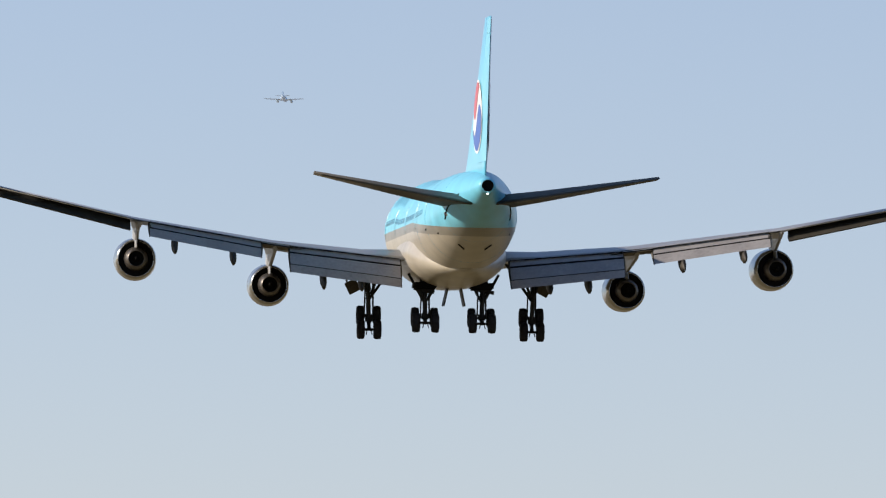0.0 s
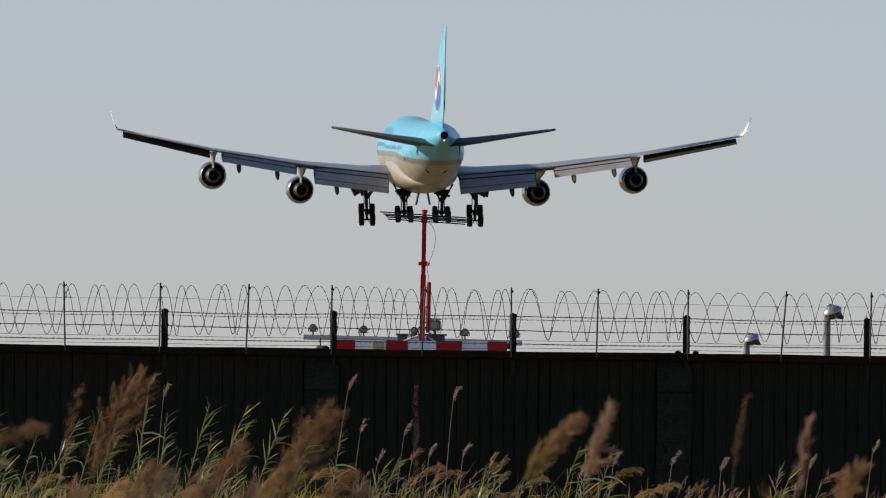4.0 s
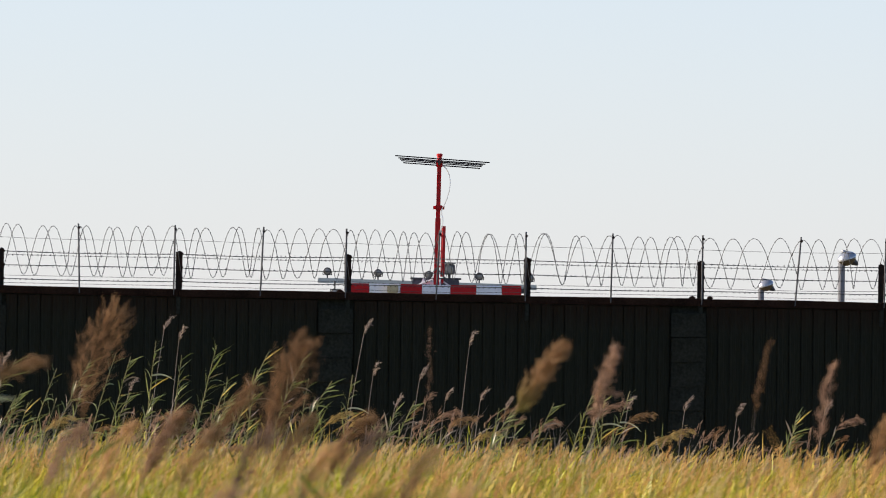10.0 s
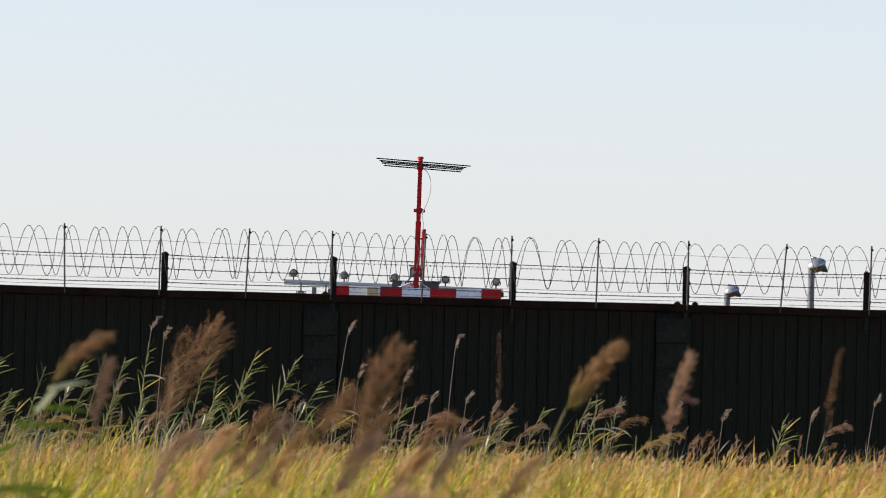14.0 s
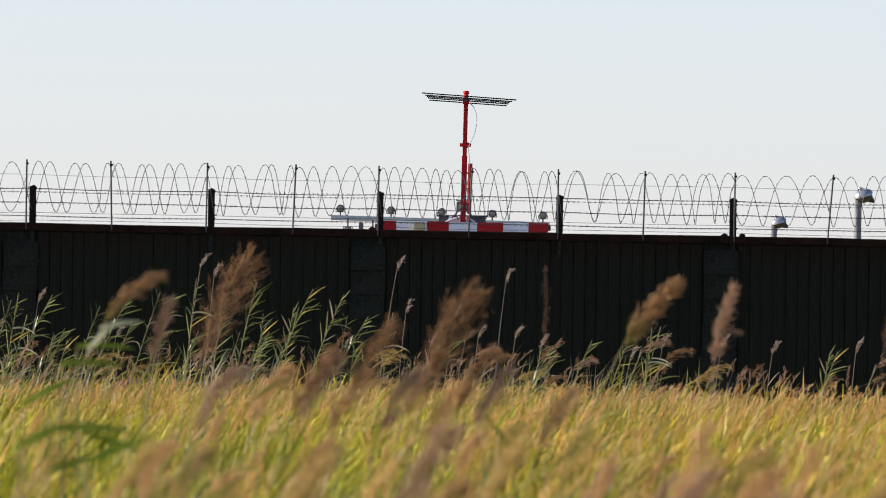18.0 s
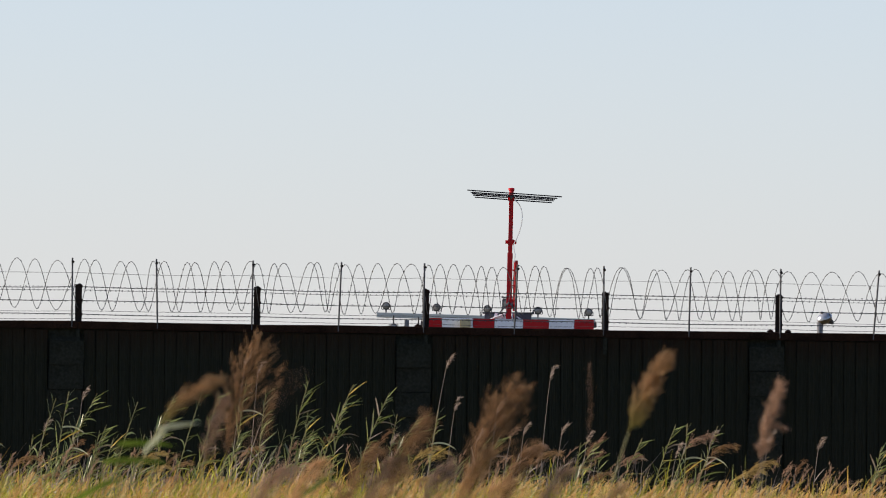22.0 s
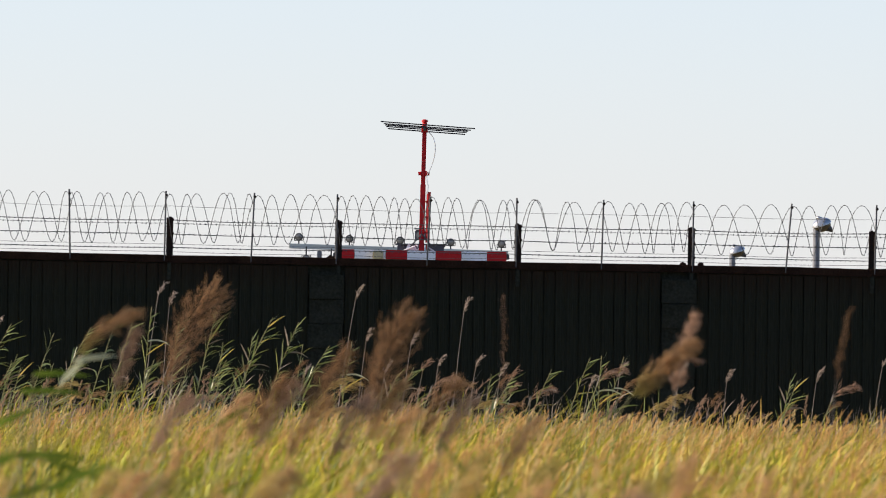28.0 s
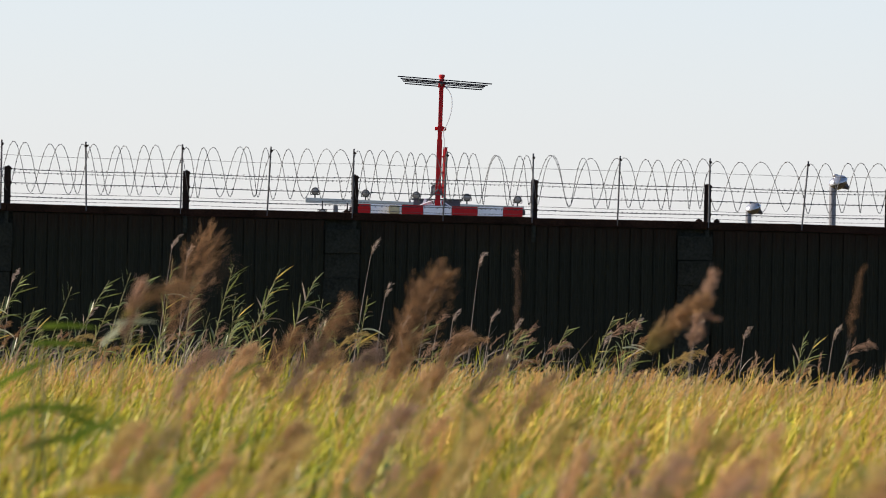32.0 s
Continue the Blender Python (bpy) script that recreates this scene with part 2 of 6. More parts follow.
AMBER = material("amber_lens", (0.06, 0.047, 0.03), 0.15, 0, 0.1, coat=0.8)
CABLE = material("white_cable", (0.6, 0.6, 0.6), 0.5, 0, 0.08)

SOIL = material("dry_grassy_soil", (0.13, 0.1, 0.04), 0.95, 0, 0.3, 0.2, 6, 0.5, second=(0.2, 0.155, 0.064))
GREENBLADE = material("green_grass_blade", (0.016, 0.028, 0.003), 0.42, 0, 0.3, 0.35, 9, island=True, second=(0.5, 0.48, 0.03), spots=(0.2, 0.195, 0.008), glow_through=0.25, spec=0.22, patch=1.6)
YELLOWBLADE = material("yellowing_grass_blade", (0.045, 0.036, 0.006), 0.45, 0, 0.3, 0.35, 9, island=True, second=(0.68, 0.54, 0.05), spots=(0.3, 0.24, 0.014), glow_through=0.25, spec=0.22, patch=1.6)
DRYBLADE = material("straw_grass_blade", (0.07, 0.034, 0.008), 0.6, 0, 0.3, 0.35, 9, island=True, second=(0.78, 0.53, 0.11), spots=(0.4, 0.23, 0.034), glow_through=0.25, spec=0.25, patch=1.6)
SEEDHEAD = material("tan_seed_head", (0.3, 0.13, 0.04), 0.8, 0, 0.3, 0.5, 9, island=True, second=(0.7, 0.42, 0.15), glow_through=0.4, spec=0.1)
SEEDSTRAW = material("straw_seed_head", (0.34, 0.2, 0.06), 0.8, 0, 0.3, 0.5, 9, island=True, second=(0.74, 0.54, 0.24), glow_through=0.4, spec=0.1)
SEEDGREEN = material("olive_seed_head", (0.14, 0.12, 0.02), 0.8, 0, 0.3, 0.5, 9, island=True, second=(0.4, 0.34, 0.09), glow_through=0.4, spec=0.1)
REEDLEAF = material("reed_leaf", (0.05, 0.08, 0.018), 0.38, 0, 0.3, 2, 20, per_object=True, second=(0.29, 0.33, 0.1), glow_through=0.3, spec=0.6)
STRAWLEAF = material("yellow_reed_leaf", (0.42, 0.3, 0.05), 0.45, 0, 0.3, 2, 20, per_object=True, second=(0.62, 0.48, 0.1), glow_through=0.3, spec=0.5)
REEDSTEM = material("reed_stem", (0.16, 0.15, 0.045), 0.55, 0, 0.25, 3, 20, second=(0.32, 0.28, 0.12), spec=0.3)
DEADSTEM = material("dead_grey_stem", (0.27, 0.225, 0.185), 0.7, 0, 0.25, 3, 20, spec=0.2)
PLUME = material("brown_reed_plume", (0.2, 0.105, 0.045), 0.85, 0, 0.3, 3, 25, island=True, second=(0.46, 0.29, 0.14), glow_through=0.5, spec=0.1)
PLUMEGREY = material("faded_reed_plume", (0.22, 0.13, 0.08), 0.85, 0, 0.3, 3, 25, island=True, second=(0.46, 0.3, 0.2), glow_through=0.5, spec=0.1)
PLUMEPALE = material("bleached_reed_plume", (0.28, 0.2, 0.15), 0.85, 0, 0.3, 3, 25, island=True, second=(0.5, 0.4, 0.32), glow_through=0.4, spec=0.1)
PLUMEDARK = material("dark_reed_plume", (0.08, 0.042, 0.022), 0.85, 0, 0.3, 3, 25, island=True, second=(0.34, 0.2, 0.1), glow_through=0.45, spec=0.1)
PLUMEROSE = material("rose_tan_reed_plume", (0.36, 0.19, 0.095), 0.85, 0, 0.3, 3, 25, island=True, second=(0.64, 0.41, 0.2), glow_through=0.5, spec=0.1)
PLUMESTRAW = material("straw_reed_plume", (0.3, 0.2, 0.06), 0.85, 0, 0.3, 3, 25, island=True, second=(0.6, 0.44, 0.17), glow_through=0.5, spec=0.1)
PLUMEGOLD = material("golden_reed_plume", (0.15, 0.085, 0.038), 0.85, 0, 0.3, 3, 25, island=True, second=(0.44, 0.27, 0.135), glow_through=0.5, spec=0.1)
tinge(PLUMEGOLD, (0.2, 0.18, 0.05), 0.0, 0.5)
PLUMEGREEN = material("olive_reed_plume", (0.16, 0.13, 0.03), 0.85, 0, 0.3, 3, 25, island=True, second=(0.38, 0.31, 0.09), glow_through=0.5, spec=0.1)
BIGLEAF = material("broad_green_leaf", (0.045, 0.09, 0.008), 0.45, 0, 0.2, 1.5, 12, second=(0.18, 0.25, 0.03), glow_through=0.4, spec=0.35)
YELLOWLEAF = material("broad_yellow_leaf", (0.4, 0.3, 0.03), 0.45, 0, 0.2, 1.5, 12, second=(0.6, 0.44, 0.06), glow_through=0.4, spec=0.35)
WITHERED = material("withered_orange_leaf", (0.3, 0.13, 0.035), 0.6, 0, 0.3, 0.5, 9, island=True, second=(0.75, 0.44, 0.13), glow_through=0.3, spec=0.15)
PALELEAF = material("pale_withered_and_glint_leaf", (0.54, 0.562, 0.389), 0.5, 0, 0.15, 2, 15, spec=0.3, glow_through=0.3)
RODBLACK = material("dull_black_tube", (0.03, 0.03, 0.033), 0.55, 0.3, 0.2, 5, 50, spec=0.2)
# Distant jet: the haze before it is put into its pale blue colour.
HAZEGREY = material("haze_paled_paint", (0.72, 0.84, 0.92), 0.6, 0, 0.03, 0.2, 1)


# ---- mesh helpers ----
def part(name, bm, mat, parent=None, label=""):
    """Links a bmesh as one mesh object, under its thing."""
    me = bpy.data.meshes.new(name)
    bmesh.ops.recalc_face_normals(bm, faces=bm.faces)
    bm.to_mesh(me)
    bm.free()
    me.materials.append(mat)
    ob = new(name, me)
    if parent is not None:
        ob.parent = parent
    if label:
        ob["label"] = label
    return ob


def smooth(ob, angle=40):
    ob.data.shade_auto_smooth(angle=radians(angle)) if hasattr(ob.data, "shade_auto_smooth") else None
    for p in ob.data.polygons:
        p.use_smooth = True
    return ob


def box(bm, c, s, m=None, bevel=0.0):
    """Adds a box of size s at centre c, turned by m, its edges bevelled."""
    b2 = bmesh.new()
    bmesh.ops.create_cube(b2, size=1)
    bmesh.ops.scale(b2, vec=s, verts=b2.verts)
    if bevel:
        bmesh.ops.bevel(b2, geom=b2.edges[:], offset=bevel, segments=2, affect="EDGES")
    if m is not None:
        bmesh.ops.transform(b2, matrix=m, verts=b2.verts)
    bmesh.ops.translate(b2, vec=c, verts=b2.verts)
    me = bpy.data.meshes.new("tmp")
    b2.to_mesh(me)
    b2.free()
    bm.from_mesh(me)
    bpy.data.meshes.remove(me)
    return bm


def tube(bm, points, radii, sides=8, cap=True):
    """Sweeps a round section along points."""
    pts = [Vector(p) for p in points]
    if not hasattr(radii, "__len__"):
        radii = [radii] * len(pts)
    rings = []
    for i, p in enumerate(pts):
        d = (pts[min(i + 1, len(pts) - 1)] - pts[max(i - 1, 0)]).normalized()
        ref = Vector((0, 0, 1)) if abs(d.z) < 0.9 else Vector((0, 1, 0))
        u = d.cross(ref).normalized()
        v = d.cross(u)
        rings.append([bm.verts.new(p + (u * math.cos(k * math.tau / sides) + v * math.sin(k * math.tau / sides)) * radii[i]) for k in range(sides)])
    for r0, r1 in zip(rings, rings[1:]):
        for k in range(sides):
            bm.faces.new((r0[k], r0[(k + 1) % sides], r1[(k + 1) % sides], r1[k]))
    if cap:
        bm.faces.new(rings[0])
        bm.faces.new(rings[-1])
    return bm


def loft(bm, rings, cap=True, closed=True):
    """Skins a row of point rings of equal length."""
    vr = [[bm.verts.new(p) for p in r] for r in rings]
    for r0, r1 in zip(vr, vr[1:]):
        k_end = len(r0) if closed else len(r0) - 1
        for k in range(k_end):
            bm.faces.new((r0[k], r0[(k + 1) % len(r0)], r1[(k + 1) % len(r0)], r1[k]))
    if cap:
        bm.faces.new(vr[0])
        bm.faces.new(vr[-1])
    return bm


def turned(bm, profile, centre=(0, 0, 0), sides=28, axis="y", cap=True):
    """A body of revolution from (along, radius) pairs about an axis through centre."""
    c = Vector(centre)
    rings = []
    for s, r in profile:
        ring = []
        for k in range(sides):
            a = k * math.tau / sides
            p = (r * math.cos(a), s, r * math.sin(a)) if axis == "y" else (r * math.cos(a), r * math.sin(a), s) if axis == "z" else (s, r * math.cos(a), r * math.sin(a))
            ring.append(c + Vector(p))
        rings.append(ring)
    return loft(bm, rings, cap)


def thing(name, label, category, group="", m=None, kind=""):
    ob = new(name)
    ob.empty_display_size = 0.1
    if m is not None:
        ob.matrix_basis = m
    return tagged(ob, label, category, group, kind)


def mesh_object(name, verts, faces, mat, label="", category="", kind="", group=""):
    me = bpy.data.meshes.new(name)
    me.from_pydata(verts, [], faces)
    me.materials.append(mat)
    ob = new(name, me)
    return tagged(ob, label, category, group, kind)


# ---- ground and wall ----
def wall_top(x):
    return 3.634 - 0.0064 * x


def ground():
    bm = bmesh.new()
    n = 24
    ring = [bm.verts.new((4800 * math.cos(k * math.tau / n), 4800 * math.sin(k * math.tau / n), 0)) for k in range(n)]
    bm.faces.new(ring)
    ob = part("ground", bm, SOIL)
    tagged(ob, "flat dry straw-covered soil of the field and airfield", "ground", kind="structure")


ground()

WALL_Y = 140.0
POSTS = [-19.9, -16.9, -13.9, -10.88, -7.886, -4.827, -1.93, 1.141, 4.111, 7.21, 10.2, 13.2, 16.2, 19.2]
wall = thing("wall_north", "tall weathered concrete perimeter wall, its shade put into the colour", "wall", kind="structure")


def wall_build():
    bm = bmesh.new()
    for x0, x1 in ((-60, -20), (-20, 20), (20, 60)):
        z0, z1 = wall_top(x0) - 0.12, wall_top(x1) - 0.12
        loft(bm, [[(x, WALL_Y + 0.06, -0.2), (x, WALL_Y + 0.3, -0.2), (x, WALL_Y + 0.3, z), (x, WALL_Y + 0.06, z)] for x, z in ((x0, z0), (x1, z1))])
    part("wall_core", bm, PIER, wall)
    # coping slabs, a little uneven, each bay its own
    rnd = random.Random(3)
    for x0, x1 in zip(POSTS, POSTS[1:]):
        bm = bmesh.new()
        d0, d1, d2 = (rnd.uniform(-0.012, 0.012) for _ in range(3))
        xm = (x0 + x1) / 2
        rings = []
        for x, d in ((x0 + 0.004, d0), (xm, d2 - 0.004), (x1 - 0.004, d1)):
            z = wall_top(x) + d
            rings.append([(x, WALL_Y - 0.03, z - 0.13), (x, WALL_Y + 0.36, z - 0.13), (x, WALL_Y + 0.36, z - 0.015), (x, WALL_Y + 0.34, z), (x, WALL_Y - 0.015, z), (x, WALL_Y - 0.03, z - 0.015)])
        loft(bm, rings)
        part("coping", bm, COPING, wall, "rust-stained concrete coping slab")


wall_build()


def wall_pieces():
    """Upright grooved concrete boards between the block piers, each board and block a piece of its own."""
    rnd = random.Random(21)
    bm = bmesh.new()
    for k in range(6):
        box(bm, (0, 0, (k + 0.5) / 6 - 0.5), (1, 1, 0.993 / 6))
    board = bpy.data.meshes.new("board")
    bm.to_mesh(board)
    bm.free()
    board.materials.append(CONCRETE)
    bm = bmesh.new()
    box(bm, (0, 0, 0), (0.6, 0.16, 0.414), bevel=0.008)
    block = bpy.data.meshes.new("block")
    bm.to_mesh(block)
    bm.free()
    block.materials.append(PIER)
    piers = [-14.1, -8.09, -2.13, 3.9, 10.0]
    for x0, x1 in zip(piers, piers[1:]):
        n = 27
        w = (x1 - x0 - 0.62) / n
        for k in range(n):
            x = x0 + 0.31 + w * (k + 0.5)
            h = wall_top(x) - 0.14
            b = new("board", board)
            b.parent = wall
            b.location = (x, WALL_Y + 0.05 + rnd.uniform(-0.012, 0.014), h / 2)
            b.rotation_euler = (0, rnd.uniform(-0.002, 0.002), rnd.uniform(-0.03, 0.03))
            b.scale = (w - rnd.uniform(0.005, 0.014), 0.1, h - 0.01)
    for x in piers:
        z = 0.21
        while z + 0.2 < wall_top(x) - 0.12:
            b = new("block", block)
            b.parent = wall
            b.location = (x + rnd.uniform(-0.02, 0.02), WALL_Y + 0.02 + rnd.uniform(-0.02, 0.02), z)
            b.rotation_euler = (rnd.uniform(-0.04, 0.04), 0, rnd.uniform(-0.04, 0.04))
            z += 0.42


wall_pieces()


def razor_coil(x0, x1, turns, start, seed):
    """One bay of razor wire: two strands of overlapping loops with small barbs, tied to the rods. Returns the angle at which it ends."""
    rnd = random.Random(seed)
    r = 0.425
    verts, faces = [], []

    def strand(phase, lean, push):
        steps = 34
        warp = [rnd.uniform(-0.1, 0.1) for _ in range(int(turns) + 3)]
        warp[0] = 0.0
        prev = None
        for i in range(int(turns * steps) + 1):
            u = i / steps
            k = int(u)
            a = u * math.tau + phase
            w = (warp[k] * (1 - (u - k)) + warp[k + 1] * (u - k)) * min(1, (turns - u) * 2)
            x = x0 + (x1 - x0) * u / turns + w + lean * math.cos(a) * 0.8
            z = wall_top(x) + 0.635 + r * math.sin(a) + 0.02 * math.sin(u * 1.7 + seed)
            y = WALL_Y + 0.15 + push + 0.3 * math.cos(a)
            x = min(max(x, x0 - 0.1), x1 + 0.1)
            p = Vector((x, y, z))
            b = len(verts)
            t = 0.0056
            verts.extend([p + Vector((t, 0, 0)), p + Vector((0, t, t)), p + Vector((-t, 0, 0)), p + Vector((0, -t, -t))])
            if prev is not None:
                for q in range(4):
                    faces.append((prev + q, prev + (q + 1) % 4, b + (q + 1) % 4, b + q))
            prev = b
            # a barb: a small flat diamond across the wire
            if i % 2 == 0:
                b = len(verts)
                s = 0.0155
                verts.extend([p + Vector((-s, 0, s * 0.3)), p + Vector((0, 0, s * 0.6)), p + Vector((s, 0, -s * 0.3)), p + Vector((0, 0.004, -s * 0.6))])
                faces.append((b, b + 1, b + 2, b + 3))

    strand(start, -0.045, 0.0)
    strand(start + 2.4 + 0.9 * math.sin(seed * 1.3), -0.03, 0.02)
    mesh_object("razor_wire_coil", verts, faces, WIRE, "loose coil of grey razor wire with small barbs", "razor wire", group="razor wire coils on the wall")
    return start + turns * math.tau


def barbed_strand(z_up, dy, thick, barbs, seed):
    rnd = random.Random(seed)
    bm = bmesh.new()
    pts = []
    for x0, x1 in zip(POSTS, POSTS[1:]):
        sag = rnd.uniform(0.0, 0.03)
        for k in range(6):
            u = k / 6
            x = x0 + (x1 - x0) * u
            pts.append((x, WALL_Y + 0.12 + dy, wall_top(x) + z_up - sag * 4 * u * (1 - u)))
    tube(bm, pts, thick, 4)
    if barbs:
        x = POSTS[0]
        while x < POSTS[-1] - 0.1:
            x += rnd.uniform(0.07, 0.12)
            c = (x, WALL_Y + 0.12 + dy, wall_top(x) + z_up - 0.01)
            s = rnd.uniform(0.013, 0.02)
            tube(bm, [(c[0] - s * 0.5, c[1], c[2] - s), (c[0] + s * 0.5, c[1], c[2] + s)], 0.004, 3)
            tube(bm, [(c[0] + s * 0.6, c[1], c[2] - s * 0.8), (c[0] - s * 0.6, c[1], c[2] + s * 0.8)], 0.004, 3)
    ob = part("barbed_wire", bm, WIRE)
    tagged(ob, "taut barbed wire strand along the wall top", "barbed wire", "barbed wire strands")


def fence_top():
    rnd = random.Random(11)
    for i, x in enumerate(POSTS):
        lean = rnd.uniform(-0.012, 0.012)
        post = thing("fence_post", "rusty black angle-iron fence post on the wall", "fence post", "fence posts on the wall", pose(x, WALL_Y + 0.06, wall_top(x) - 0.25, 0, math.degrees(lean), 0))
        bm = bmesh.new()
        box(bm, (0, 0.05, 0.44), (0.115, 0.012, 0.9), bevel=0.003)
        box(bm, (-0.0515, 0.1, 0.44), (0.012, 0.1, 0.9), bevel=0.003)
        part("angle_bar", bm, BLACKSTEEL, post)
        bm = bmesh.new()
        box(bm, (0, 0.35, 0.55), (0.04, 0.17, 0.72), bevel=0.004)
        for z in (0.3, 0.8):
            box(bm, (0, 0.19, z), (0.03, 0.26, 0.03), bevel=0.004)
        part("back_bar", bm, BLACKSTEEL, post)
        for z, out in ((0.38, 1), (0.5, -1), (0.62, 1), (0.74, -1), (0.85, 1)):
            bm = bmesh.new()
            box(bm, (out * 0.052, 0.03, z), (0.04, 0.04, 0.03 + 0.01 * out), bevel=0.006)
            part("wire_clip", bm, BLACKSTEEL, post)
        bm = bmesh.new()
        box(bm, (0, -0.075, -0.03), (0.075, 0.04, 0.3), bevel=0.008)
        part("foot_plate", bm, PIER, post, "mortar-smeared foot plate")
    for x in (-1.93 - 0.13, 4.111 - 0.14, 4.111 + 0.16, 10.2 + 0.15):
        bm = bmesh.new()
        bmesh.ops.create_icosphere(bm, subdivisions=2, radius=0.055)
        for v in bm.verts:
            v.co = Vector((v.co.x * rnd.uniform(0.9, 1.2), v.co.y * rnd.uniform(0.8, 1.2), v.co.z * rnd.uniform(0.5, 0.75)))
        ob = part("mortar_lump", bm, COPING)
        ob.matrix_basis = pose(x, WALL_Y + 0.1, wall_top(x) + 0.012)
        tagged(ob, "dark rough lump of mortar on the wall coping", "mortar lump", "mortar lumps on the wall")
    rods = [-16.9, -15.4, -13.9, -12.4, -10.9, -9.45, -7.99, -6.52, -4.91, -3.43, -1.97, -0.42, 1.11, 2.57, 4.13, 5.72, 7.25, 8.7, 10.2, 11.7, 13.2, 14.7]
    leans = [2, -1, 1, 2, -1, 1, 0, -1.5, 0.6, 2.2, 0.4, 2.5, 0, 1.2, 0.3, 4.5, 1, -1, 2, 0, 1, -2]
    for x, ln in zip(rods, leans):
        rod = thing("coil_rod", "thin upright steel rod that carries the razor wire", "rod", "rods on the wall", pose(x, WALL_Y - 0.02, wall_top(x) - 0.18, 0, ln, 0))
        bm = bmesh.new()
        tube(bm, [(0, 0, 0.08), (0, 0, 1.27)], 0.015, 6)
        part("bar", bm, GALV, rod)
        bm = bmesh.new()
        box(bm, (0.01, -0.005, 1.2), (0.05, 0.035, 0.045), bevel=0.01)
        part("tie", bm, BLACKSTEEL, rod)
    loops = [5, 5, 6, 5, 6, 4, 5, 6, 6, 5, 7, 7, 5, 6, 4, 5, 5, 6, 5, 5, 6]  # crests of both strands in each bay
    angle = 0.4
    for i, (x0, x1) in enumerate(zip(rods, rods[1:])):
        angle = razor_coil(x0, x1, loops[i] / 2, angle, i + 40)
    for k, (z, dy, t, b) in enumerate(((0.60, 0, 0.0065, True), (0.36, 0, 0.0065, True), (0.13, 0, 0.0065, True), (0.19, 0.36, 0.0035, False), (0.06, 0.3, 0.0035, False), (0.84, 0.05, 0.003, False), (0.55, 0.3, 0.0035, True))):
        barbed_strand(z, dy, t, b, k + 5)


fence_top()


# ---- mast, marker board and lamps behind the wall ----
def antenna_mast():
    mast = thing("antenna_mast", "red steel mast with a rod antenna on top", "antenna mast", m=pose(-0.54, 160, 0, 0, 0.75, 0))
    bm = bmesh.new()
    box(bm, (0, 0, 2.7), (0.104, 0.104, 5.4), bevel=0.012)
    part("lower_tube", bm, RED, mast)
    bm = bmesh.new()
    box(bm, (0, 0, 5.95), (0.084, 0.084, 1.1), bevel=0.01)
    part("upper_tube", bm, RED, mast)
    bm = bmesh.new()
    box(bm, (0.01, 0, 5.6), (0.145, 0.17, 0.1), bevel=0.015)
    tube(bm, [(-0.1, 0, 5.6), (0.12, 0, 5.6)], 0.035, 8)
    part("clamp", bm, RED, mast)
    bm = bmesh.new()
    tube(bm, [(0.115, -0.03, 4.25), (0.115, -0.03, 5.24)], 0.042, 10)
    tube(bm, [(0.115, -0.03, 4.2), (0.115, -0.03, 4.12)], 0.025, 8)
    part("side_tube", bm, RED, mast)
    for z in (4.45, 4.75, 5.05):
        bm = bmesh.new()
        box(bm, (0.09, -0.05, z), (0.1, 0.08, 0.03), bevel=0.006)
        part("bracket", bm, RED, mast)
    bm = bmesh.new()
    box(bm, (0, 0, 6.46), (0.125, 0.18, 0.18), bevel=0.03)
    turned(bm, [(6.53, 0.045), (6.6, 0.045), (6.61, 0.06), (6.65, 0.06), (6.66, 0.03)], sides=12, axis="z")
    part("head", bm, RED, mast)
    bm = bmesh.new()
    box(bm, (0, 0, 6.45), (0.05, 2.0, 0.04), bevel=0.008)
    part("boom", bm, GALV, mast)
    tilt = math.tan(radians(-2.8))
    for y, half, dx, dz in ((-0.9, 0.92, 0.06, 0.075), (-0.5, 0.85, 0.05, 0.05), (-0.1, 0.81, 0.04, 0.038), (0.35, 0.79, 0.04, 0.024), (0.85, 0.76, 0.04, 0.0)):
        bm = bmesh.new()
        tube(bm, [(dx - half, y, 6.45 + dz - half * tilt), (dx + half, y, 6.45 + dz + half * tilt)], 0.013, 6)
        part("antenna_rod", bm, RODBLACK, mast)
    bm = bmesh.new()
    pts = []
    for k in range(15):
        u = k / 14
        pts.append((0.07 + 0.15 * math.sin(math.pi * min(1, u * 1.1)) ** 0.7, -0.1, 6.42 - 0.95 * u + 0.1 * math.sin(u * 3.1)))
    pts += [(0.1, -0.1, 5.35), (0.09, -0.1, 5.2)]
    tube(bm, pts, 0.009, 5)
    part("cable", bm, CABLE, mast, "thin white looping cable")
    for sx in (-1, 1):
        bm = bmesh.new()
        tube(bm, [(0, -0.05, 4.42), (sx * 0.22, -0.1, 4.16)], 0.014, 6)
        part("brace", bm, GALV, mast)


antenna_mast()


